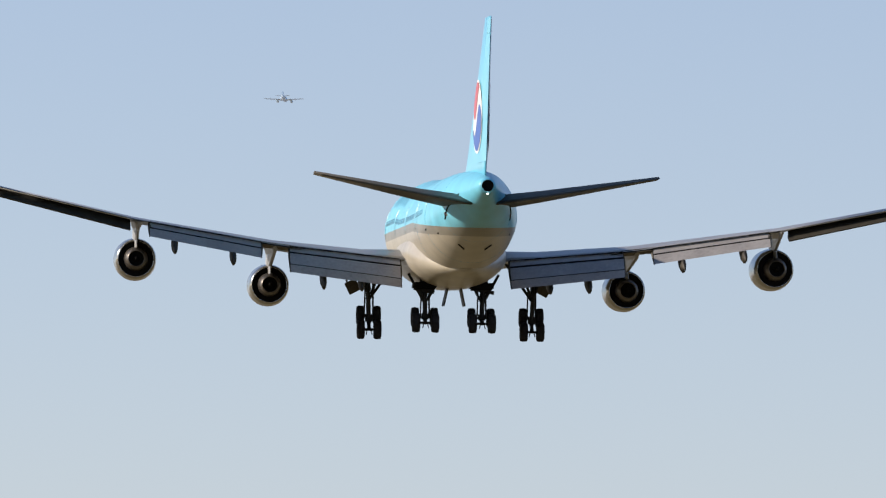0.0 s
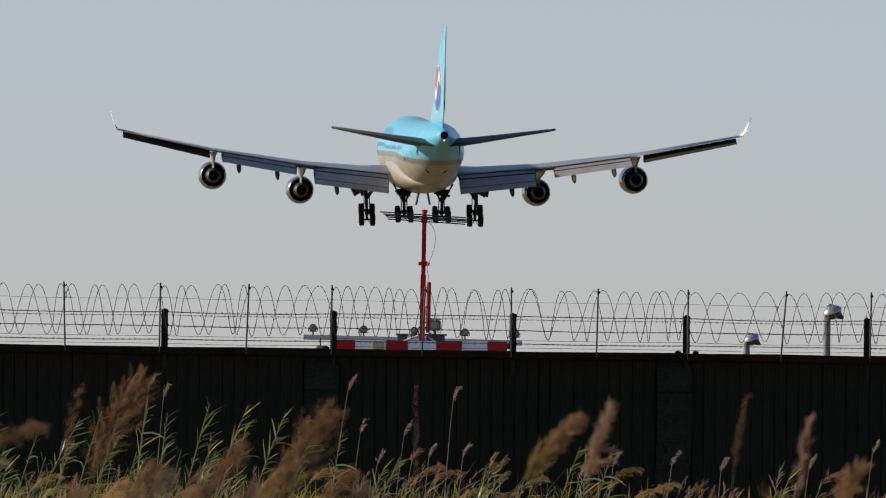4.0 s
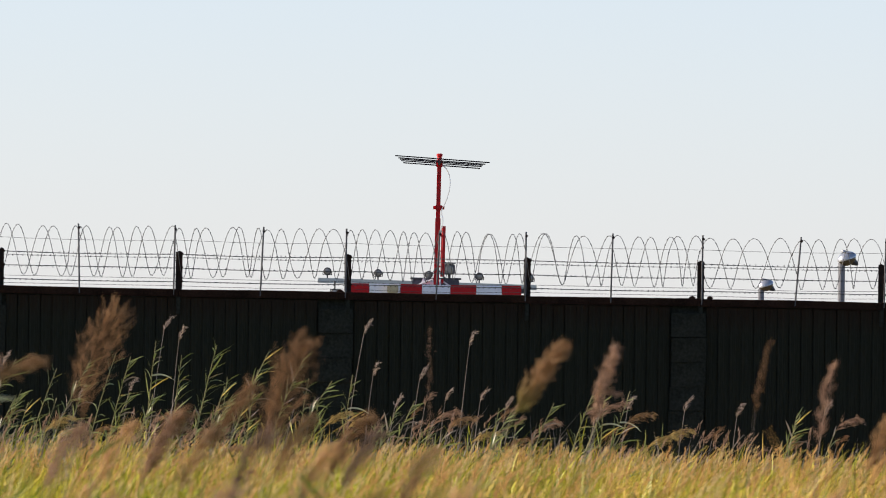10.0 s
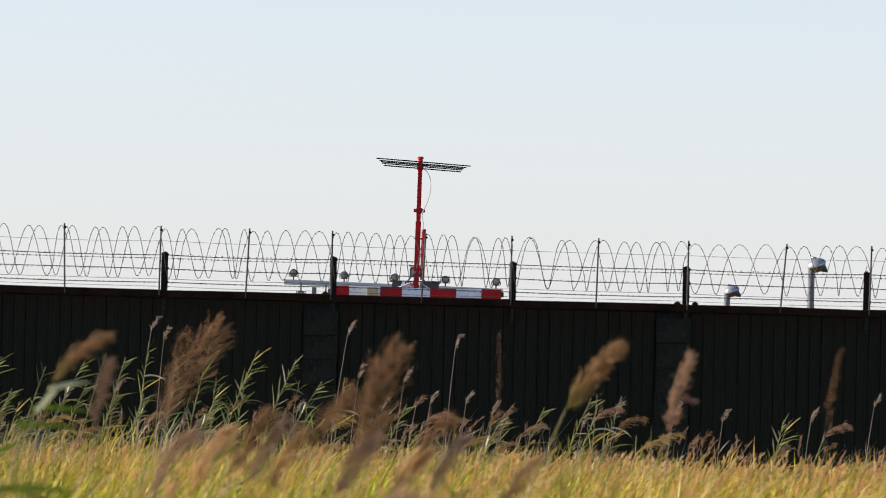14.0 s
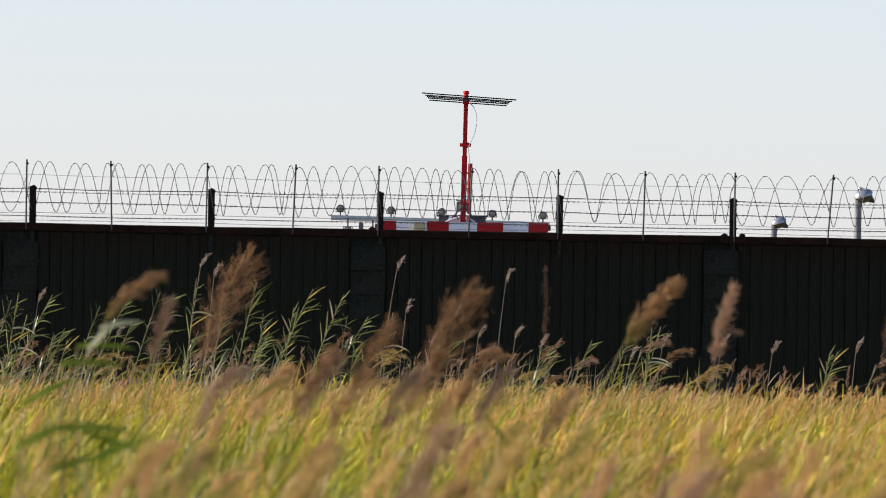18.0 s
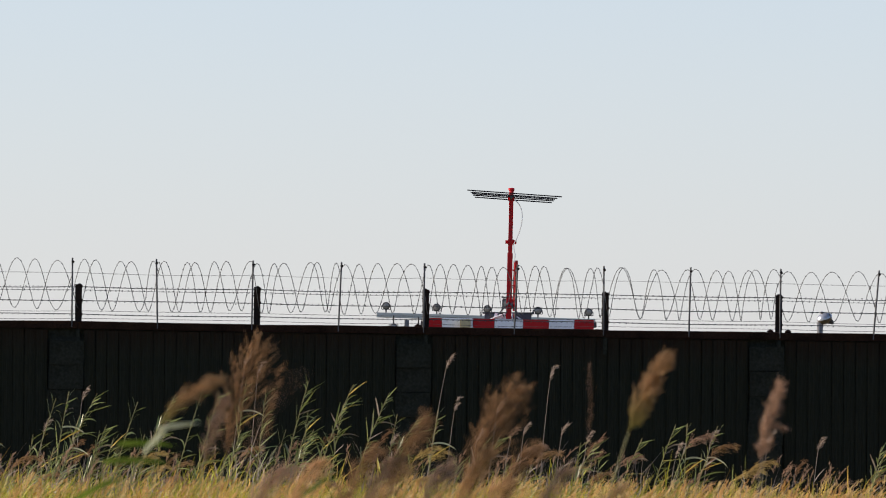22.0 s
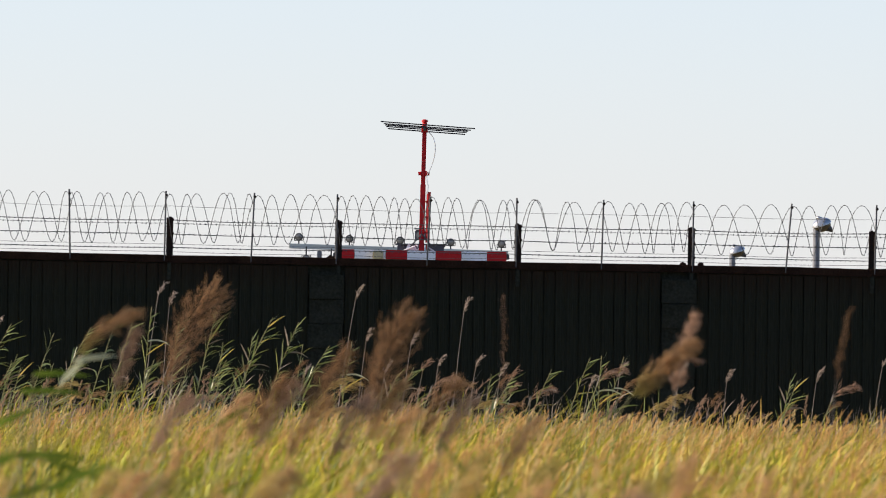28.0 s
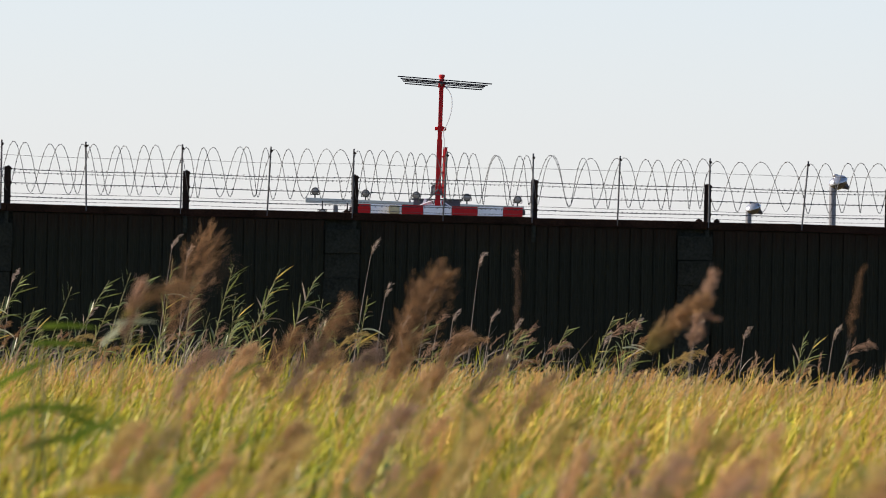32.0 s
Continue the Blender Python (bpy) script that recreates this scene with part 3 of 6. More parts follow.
def marker_board():
    board = thing("marker_board", "red and white banded obstacle board on steel legs", "marker board", m=pose(-2.153, 159.4, 0))
    w = 3.33
    edges = [0, 0.365, 0.97, 1.39, 1.945, 2.45, 2.945, w]
    for i, (a0, a1) in enumerate(zip(edges, edges[1:])):
        bm = bmesh.new()
        z1 = 4.09 - 0.012 * (a0 + a1) / 2 / w
        box(bm, ((a0 + a1) / 2, 0, z1 - 0.3), (a1 - a0 - 0.006, 0.06, 0.6), bevel=0.006)
        part("red_panel" if i % 2 == 0 else "white_panel", bm, RED if i % 2 == 0 else BOARDWHITE, board)
    bm = bmesh.new()
    box(bm, (w / 2, 0.1, 3.98), (w + 0.1, 0.12, 0.1), bevel=0.01)
    part("rail", bm, GALV, board)
    for x in (0.4, 1.65, 2.9):
        bm = bmesh.new()
        box(bm, (x, 0.12, 1.9), (0.1, 0.1, 3.8), bevel=0.01)
        part("leg", bm, GALV, board)
    bm = bmesh.new()
    box(bm, (0, 0, 0), (0.21, 0.16, 0.17), bevel=0.02)
    b = part("junction_box", bm, BEIGE)
    b.matrix_basis = pose(-1.33, 159.26, 3.985)
    tagged(b, "small beige plastic junction box on the marker board", "junction box")
    stand = thing("equipment_cabinet", "low grey steel equipment cabinet beside the mast", "cabinet", m=pose(-0.5, 160.5, 0))
    bm = bmesh.new()
    box(bm, (0, 0, 3.25), (0.92, 0.5, 1.9), bevel=0.015)
    part("body", bm, BOXGREY, stand)
    bm = bmesh.new()
    box(bm, (0.0, 0, 4.215), (1.0, 0.56, 0.03), bevel=0.006)
    part("lid", bm, GALV, stand)
    bm = bmesh.new()
    box(bm, (0, 0, 1.2), (0.8, 0.4, 2.4), bevel=0.02)
    part("plinth", bm, PIER, stand)
    bm = bmesh.new()
    box(bm, (-0.14, -0.27, 4.12), (0.28, 0.03, 0.12), m=pose(0, 0, 0, 0, 20, 0).to_3x3().to_4x4(), bevel=0.004)
    part("strut_plate", bm, BOARDWHITE, stand)
    for x0, x1 in ((-0.42, -0.06), (0.3, 0.08)):
        bm = bmesh.new()
        tube(bm, [(x0, -0.3, 4.06), (x1, -0.3, 4.2)], 0.016, 6)
        tube(bm, [(x1, -0.3, 4.2), (x1 + 0.02, -0.3, 3.9)], 0.014, 6)
        part("white_brace", bm, BOARDWHITE, stand)
    fl = thing("flood_lamp", "small boxy flood lamp with a round glass", "lamp", m=pose(-0.4, 243, 5.62) @ Matrix.Scale(1.45, 4))
    bm = bmesh.new()
    box(bm, (0, 0.05, 0.12), (0.24, 0.2, 0.21), bevel=0.02)
    part("housing", bm, BOXGREY, fl)
    bm = bmesh.new()
    turned(bm, [(-0.09, 0.05), (-0.085, 0.09), (-0.03, 0.095), (-0.02, 0.09)], (0, 0, 0.11), 16)
    part("lens", bm, LENS, fl)
    bm = bmesh.new()
    box(bm, (0, 0.0, 0.245), (0.26, 0.32, 0.02), bevel=0.005)
    part("visor", bm, BOXGREY, fl)
    bm = bmesh.new()
    tube(bm, [(0, 0.05, -0.22), (0, 0.05, 0.03)], 0.03, 8)
    part("stem", bm, LAMPBODY, fl)


marker_board()


def approach_lamp(m, up=0.0):
    lamp = thing("approach_lamp", "round grey approach lamp on a thin stem", "lamp", "row of approach lamps", m)
    s = -1 if up else 1
    bm = bmesh.new()
    tube(bm, [(0, 0, -0.36 * s), (0, 0, -0.1 * s)], 0.022, 8)
    part("stem", bm, LAMPBODY, lamp)
    bm = bmesh.new()
    turned(bm, [(-0.07, 0.105), (-0.05, 0.118), (0.0, 0.118), (0.08, 0.085), (0.13, 0.03)], sides=20)
    part("housing", bm, LAMPBODY, lamp)
    bm = bmesh.new()
    turned(bm, [(-0.085, 0.02), (-0.08, 0.07), (-0.072, 0.085)], sides=20)
    part("glass", bm, LENS, lamp)
    bm = bmesh.new()
    tube(bm, [(-0.13, 0, -0.1 * s), (-0.13, 0, 0), (-0.125, 0, 0.01)], 0.012, 6)
    tube(bm, [(0.13, 0, -0.1 * s), (0.13, 0, 0), (0.125, 0, 0.01)], 0.012, 6)
    tube(bm, [(-0.13, 0, -0.1 * s), (0.13, 0, -0.1 * s)], 0.012, 6)
    part("yoke", bm, LAMPBODY, lamp)
    return lamp


def lamp_row():
    first = approach_lamp(pose(-4.02, 243, 5.69))
    for k in range(1, 5):
        copy_thing(first, pose(-4.02 + 1.505 * k, 243, 5.69 - 0.033 * k))
    beam = thing("lamp_beam", "pale grey steel crossbeam of the lamp row", "beam", m=pose(-1, 243, 0))
    bm = bmesh.new()
    box(bm, (-0.05, 0, 5.35), (6.5, 0.14, 0.15), m=pose(0, 0, 0, 0, 1.25, 0), bevel=0.01)
    part("crossbar", bm, BEAMPALE, beam)
    for x in (-2.4, 0.1, 2.6):
        bm = bmesh.new()
        tube(bm, [(x, 0, 0), (x, 0, 5.28)], 0.07, 10)
        part("post", bm, POLEGREY, beam)
    low = approach_lamp(pose(-3.79, 242.8, 5.05), up=1)
    tagged(low, "round grey lamp hung under the crossbeam", "lamp")
    copy_thing(low, pose(-3.05, 242.8, 5.0))


lamp_row()


def hooded_light(x, y, z, size, pole_r):
    """A domed light head on a pole: a pale hood leaning over an amber underside, with a cap."""
    lt = thing("hooded_light", "pale domed light head with a dark underside on a grey pole", "light", "hooded approach lights", pose(x, y, 0))
    bm = bmesh.new()
    tube(bm, [(-0.13, 0, 0), (-0.13, 0, z - 0.2 * size)], [pole_r * 1.05, pole_r], 14)
    part("pole", bm, POLEGREY, lt)
    bm = bmesh.new()
    bmesh.ops.create_uvsphere(bm, u_segments=24, v_segments=14, radius=0.5 * size)
    bmesh.ops.bisect_plane(bm, geom=bm.verts[:] + bm.edges[:] + bm.faces[:], plane_co=(0, 0, 0.07 * size), plane_no=(0, 0, -1), clear_outer=True)
    bmesh.ops.transform(bm, matrix=Matrix.Translation((0.03 * size, 0, z)) @ pose(0, 0, 0, 14, -20, 0) @ Matrix.Diagonal((1.08, 0.9, 0.82, 1)), verts=bm.verts)
    smooth(part("hood", bm, HOODWHITE, lt))
    bm = bmesh.new()
    bmesh.ops.create_uvsphere(bm, u_segments=24, v_segments=14, radius=0.46 * size)
    bmesh.ops.bisect_plane(bm, geom=bm.verts[:] + bm.edges[:] + bm.faces[:], plane_co=(0, 0, 0.08 * size), plane_no=(0, 0, 1), clear_outer=True)
    bmesh.ops.transform(bm, matrix=Matrix.Translation((0.03 * size, 0, z)) @ pose(0, 0, 0, 14, -20, 0) @ Matrix.Diagonal((1.05, 0.88, 0.75, 1)), verts=bm.verts)
    smooth(part("lens", bm, AMBER, lt, "amber-brown glass underside"))
    bm = bmesh.new()
    box(bm, (-0.13 * size, 0, z + 0.4 * size), (0.3 * size, 0.26 * size, 0.16 * size), m=pose(0, 0, 0, 0, 14, 0), bevel=0.03 * size)
    smooth(part("cap", bm, HOODWHITE, lt))
    bm = bmesh.new()
    tube(bm, [(0.32 * size, 0, z - 0.1 * size), (0.6 * size, 0, z - 0.3 * size)], [0.24 * size, 0.06 * size], 10)
    part("spout", bm, LAMPBODY, lt)


hooded_light(10.05, 214, 5.7, 0.49, 0.09)
hooded_light(9.0, 243, 5.42, 0.46, 0.09)


# ---- the airliner ----
def airfoil(x, le, te, z, t, droop=0.0, n=9, camber=0.25, low=0.8):
    """A wing section at span x: le and te are stations behind the nose."""
    ring = []
    for k in range(n):
        u = k / (n - 1)
        h = 5 * t * (0.2969 * math.sqrt(u) - 0.126 * u - 0.3516 * u * u + 0.2843 * u ** 3 - 0.1036 * u ** 4)
        ring.append((x, 33 - (le + (te - le) * u), z - droop * u + h + camber * t * math.sin(u * math.pi)))
    for k in range(n - 2, 0, -1):
        u = k / (n - 1)
        h = 5 * t * (0.2969 * math.sqrt(u) - 0.126 * u - 0.3516 * u * u + 0.2843 * u ** 3 - 0.1036 * u ** 4)
        ring.append((x, 33 - (le + (te - le) * u), z - droop * u - h * low + camber * t * math.sin(u * math.pi)))
    return ring


def body_ring(s, w, top, bot, n=36):
    ring = []
    c, h = (top + bot) / 2, (top - bot) / 2
    for k in range(n):
        a = k * math.tau / n
        x, z = math.cos(a), math.sin(a)
        # the upper deck narrows towards the crown
        if h > w * 1.04 and z > 0:
            x *= 1 - 0.28 * z ** 3 * min(1, (h / w - 1) * 4)
        ring.append((w * x, 33 - s, c + h * z))
    return ring


BODY = ((0.0, 0.06, -0.5, -0.62), (0.7, 0.9, 0.5, -1.4), (2.2, 1.75, 2.0, -2.2), (4.5, 2.5, 3.0, -2.85), (7.5, 3.05, 3.6, -3.2), (11, 3.25, 3.75, -3.3), (19, 3.25, 3.75, -3.3), (22, 3.25, 3.7, -3.3), (25, 3.25, 3.5, -3.3), (28, 3.25, 3.3, -3.3), (36, 3.25, 3.28, -3.3), (45, 3.25, 3.28, -3.3), (49, 3.22, 3.28, -3.22), (53, 3.08, 3.26, -2.85), (57, 2.75, 3.2, -2.15), (61, 2.15, 3.1, -1.15), (64.5, 1.45, 2.9, -0.05), (67, 0.92, 2.65, 0.8), (68.6, 0.6, 2.4, 1.32), (69.2, 0.45, 2.25, 1.5))


def body_point(s, a, lift):
    """A point on the fuselage skin: station s, angle a round the body in degrees from +x."""
    for p, q in zip(BODY, BODY[1:]):
        if s <= q[0]:
            u = (s - p[0]) / (q[0] - p[0])
            w, top, bot = [c + (d - c) * u for c, d in zip(p[1:], q[1:])]
            break
    c, h = (top + bot) / 2, (top - bot) / 2
    x, z = math.cos(radians(a)), math.sin(radians(a))
    if h > w * 1.04 and z > 0:
        x *= 1 - 0.28 * z ** 3 * min(1, (h / w - 1) * 4)
    return ((w + lift) * x, 33 - s, c + (h + lift) * z)


def skin_panel(bm, s0, s1, a0, a1, lift=0.012, ns=2, na=5):
    """A panel that follows the fuselage skin, with its edges turned down into it."""
    grid = [[bm.verts.new(body_point(s0 + (s1 - s0) * i / ns, a0 + (a1 - a0) * j / na, lift if 0 < i < ns and 0 < j < na else lift * 0.4)) for j in range(na + 1)] for i in range(ns + 1)]
    for i in range(ns):
        for j in range(na):
            bm.faces.new((grid[i][j], grid[i + 1][j], grid[i + 1][j + 1], grid[i][j + 1]))


def wheel(parent, x, y, z):
    w = new("wheel")
    w.parent = parent
    w.matrix_basis = pose(x, y, z)
    bm = bmesh.new()
    turned(bm, [(-0.22, 0.36), (-0.265, 0.52), (-0.23, 0.63), (-0.12, 0.665), (0.12, 0.665), (0.23, 0.63), (0.265, 0.52), (0.22, 0.36)], sides=22, axis="x")
    smooth(part("tyre", bm, RUBBER, w))
    bm = bmesh.new()
    turned(bm, [(-0.17, 0.1), (-0.15, 0.35), (0.15, 0.35), (0.17, 0.1)], sides=14, axis="x")
    part("rim", bm, GEARSTEEL, w)
    return w


def landing_gear(plane, x, y, top, z, tilt, lean, track=0.57):
    gear = new("main_gear")
    gear.parent = plane
    bm = bmesh.new()
    tube(bm, [(x + lean, y, top), (x + lean * 0.4, y, (top + z) / 2 + 0.1)], 0.2, 12)
    tube(bm, [(x + lean * 0.4, y, (top + z) / 2 + 0.4), (x, y, z)], 0.16, 12)
    tube(bm, [(x, y - 0.25, z + 0.35), (x + lean * 0.3, y - 0.45, (top + z) / 2), (x + lean * 0.5, y - 0.15, (top + z) / 2 + 0.7)], 0.09, 8)
    part("strut", bm, GEARSTEEL, gear)
    bm = bmesh.new()
    tube(bm, [(x, y - 0.1, (top + z) / 2 - 0.5), (x + (1.9 if x > 0 else -1.9) * (-1 if abs(x) > 4 else 0.6), y + 0.4, top + 0.1)], 0.1, 8)
    tube(bm, [(x, y, (top + z) / 2 + 0.1), (x + lean * 0.4, y + 1.7, top)], 0.12, 8)
    tube(bm, [(x - 0.75, y - 0.3, top - 0.5), (x - 0.1, y - 0.2, (top + z) / 2 - 0.2)], 0.1, 8)
    tube(bm, [(x + 0.75, y - 0.3, top - 0.5), (x + 0.1, y - 0.2, (top + z) / 2 - 0.2)], 0.1, 8)
    part("side_brace", bm, GEARSTEEL, gear)
    bm = bmesh.new()
    dy, dz = 0.74 * math.cos(radians(tilt)), 0.74 * math.sin(radians(tilt))
    tube(bm, [(x, y - dy, z - dz), (x, y + dy, z + dz)], 0.13, 10)
    for s in (-1, 1):
        tube(bm, [(x - 0.62, y + s * dy, z + s * dz), (x + 0.62, y + s * dy, z + s * dz)], 0.09, 8)
    part("bogie_beam", bm, GEARSTEEL, gear)
    for s in (-1, 1):
        for q in (-1, 1):
            wheel(gear, x + q * track, y + s * dy, z + s * dz)
    bm = bmesh.new()
    tube(bm, [(x - 0.2, y - dy - 0.1, z - dz - 0.35), (x - 0.12, y - dy, z - dz)], 0.035, 6)
    tube(bm, [(x + 0.2, y - dy - 0.1, z - dz - 0.35), (x + 0.12, y - dy, z - dz)], 0.035, 6)
    tube(bm, [(x - 0.33, y - 0.2, z + 0.3), (x - 0.3, y - 0.2, (top + z) / 2 + 0.6)], 0.05, 6)
    tube(bm, [(x + 0.3, y + 0.3, z + 0.2), (x + 0.24, y + 0.1, (top + z) / 2 + 0.9)], 0.06, 6)
    part("brake_rods", bm, GEARSTEEL, gear)
    bm = bmesh.new()
    box(bm, (x + lean, y - 0.1, top - 0.6), (0.55, 0.5, 1.2), bevel=0.1)
    tube(bm, [(x + lean - 0.7, y - 0.2, top - 0.9), (x + lean + 0.7, y - 0.2, top - 1.15)], 0.13, 8)
    part("trunnion", bm, GEARSTEEL, gear)
    bm = bmesh.new()
    box(bm, (x, y, z + 0.25), (0.5, 0.6, 0.6), bevel=0.1)
    part("pivot_block", bm, GEARSTEEL, gear)


def engine(plane, x, s, z, wing_z, wing_s):
    """A turbofan nacelle hung on its pylon; s is the station of the fan nozzle."""
    y = 33 - s
    pod = new("engine")
    pod.parent = plane
    pod.matrix_basis = pose(x, y, z)
    bm = bmesh.new()
    turned(bm, [(-0.02, 1.2), (0.0, 1.26), (1.0, 1.38), (2.4, 1.46), (3.6, 1.43), (4.3, 1.32), (4.5, 1.24), (4.4, 1.14), (3.0, 1.1), (0.6, 1.16), (-0.02, 1.2)], sides=36, cap=False)
    smooth(part("cowl", bm, SILVER, pod, "bright metal engine cowl"))
    bm = bmesh.new()
    turned(bm, [(0.05, 1.19), (0.3, 1.1), (0.34, 0.5), (0.5, 0.3)], sides=36)
    part("fan_duct", bm, SOOTSHADE, pod, "black fan nozzle")
    bm = bmesh.new()
    turned(bm, [(0.6, 0.84), (0.0, 0.82), (-0.7, 0.72), (-1.3, 0.56), (-1.32, 0.52), (-0.9, 0.5)], sides=30)
    smooth(part("core_cowl", bm, HOTMETAL, pod, "heat-browned core cowl"))
    bm = bmesh.new()
    turned(bm, [(-1.0, 0.51), (-0.98, 0.3), (-0.96, 0.1)], sides=24)
    part("core_nozzle", bm, SOOTSHADE, pod)
    bm = bmesh.new()
    turned(bm, [(-0.9, 0.2), (-1.2, 0.18), (-1.45, 0.08), (-1.5, 0.02)], sides=20)
    smooth(part("exhaust_cone", bm, SOOTSHADE, pod))
    # pylon: a thin blade that flares to the wing
    bm = bmesh.new()
    dz, dy = wing_z - z, 33 - wing_s - y
    rings = []
    for zz, y0, y1, w in ((0.75, 3.2, -1.2, 0.16), (1.25, 3.4, -0.6, 0.2), (dz * 0.8, 2.2, dy + 0.6, 0.22), (dz - 0.12, 0.6, dy - 0.1, 0.4)):
        ring = [(0, y0, zz), (w, y0 - 0.7, zz), (w, (y0 + y1) / 2, zz), (w * 0.5, y1 + 0.4, zz), (0, y1, zz), (-w * 0.5, y1 + 0.4, zz), (-w, (y0 + y1) / 2, zz), (-w, y0 - 0.7, zz)]
        rings.append(ring)
    loft(bm, rings)
    part("pylon", bm, WINGGREY, pod, "pale grey pylon")
    return pod


WING = ((2.6, 20.5, 38.0, -2.35, 0.13 * 17), (6.0, 23.6, 38.6, -2.1, 0.1 * 15), (12.3, 29.2, 40.0, -1.45, 0.09 * 11), (21.8, 36.9, 43.6, -0.02, 0.09 * 6.7), (31.9, 44.7, 48.9, 2.05, 0.08 * 4.2))


def wing_at(x):
    for p, q in zip(WING, WING[1:]):
        if abs(x) <= q[0]:
            u = (abs(x) - p[0]) / (q[0] - p[0])
            return [a + (b - a) * u for a, b in zip(p, q)]
    return WING[-1]


def flap(plane, name, sx, x0, x1, segments, droop0):
    """A slotted flap let down behind the wing: two or three panels, each steeper than the one before."""
    f = new(name)
    f.parent = plane
    y_off, z_off, ang = 0.0, 0.0, droop0
    for i, (chord, step) in enumerate(segments):
        bm = bmesh.new()
        rings = []
        for x in (x0, x1):
            w = wing_at(x)
            k = 1.0 if abs(x) == abs(x0) else 0.9
            te, z = w[2] - 0.5, w[3] - 0.05
            a0 = radians(ang)
            yy, zz = te + y_off * k, z + z_off * k
            c = chord * k
            y1, z1 = yy + c * math.cos(a0), zz - c * math.sin(a0)
            th = 0.17 * k
            nx, nz = math.sin(a0), math.cos(a0)
            ring = [(sx * x, 33 - yy, zz), (sx * x, 33 - (yy + (y1 - yy) * 0.3 + nx * th), zz + (z1 - zz) * 0.3 + nz * th), (sx * x, 33 - y1, z1), (sx * x, 33 - (yy + (y1 - yy) * 0.3 - nx * th * 0.6), zz + (z1 - zz) * 0.3 - nz * th * 0.6)]
            rings.append(ring)
        loft(bm, rings)
        part("flap_panel", bm, FLAPGREY, f)
        # painted shade of the slot ahead of the panel, a raised dark slab
        bm = bmesh.new()
        slab = []
        for ring in rings:
            a, b = Vector(ring[0]), Vector(ring[1])
            way = (b - a).normalized()
            up = Vector((0, -math.sin(radians(ang)), math.cos(radians(ang))))
            s0, s1 = a + way * 0.1 + up * 0.05, a + way * (0.36 if i < 2 else 0.2) + up * 0.05
            slab.append([s0, s1, s1 - up * 0.1, s0 - up * 0.1])
        loft(bm, slab)
        part("flap_slot_shade", bm, SOOTSHADE if i < 2 else UNDERGREY, f)
        y_off += chord * math.cos(radians(ang)) - 0.12
        z_off -= chord * math.sin(radians(ang)) - 0.02
        ang += step
    for x in (x0, x1):
        w = wing_at(x)
        bm = bmesh.new()
        a = Vector((sx * x, 33 - (w[2] - 0.5), w[3] + 0.0))
        k = 1.0 if x == x0 else 0.9
        b = Vector((sx * x, 33 - (w[2] - 0.5 + y_off * k), w[3] - 0.05 + z_off * k))
        tube(bm, [a, a * 0.6 + b * 0.4, b], [0.1, 0.14, 0.06], 6)
        part("flap_end", bm, UNDERGREY, f)
    return f


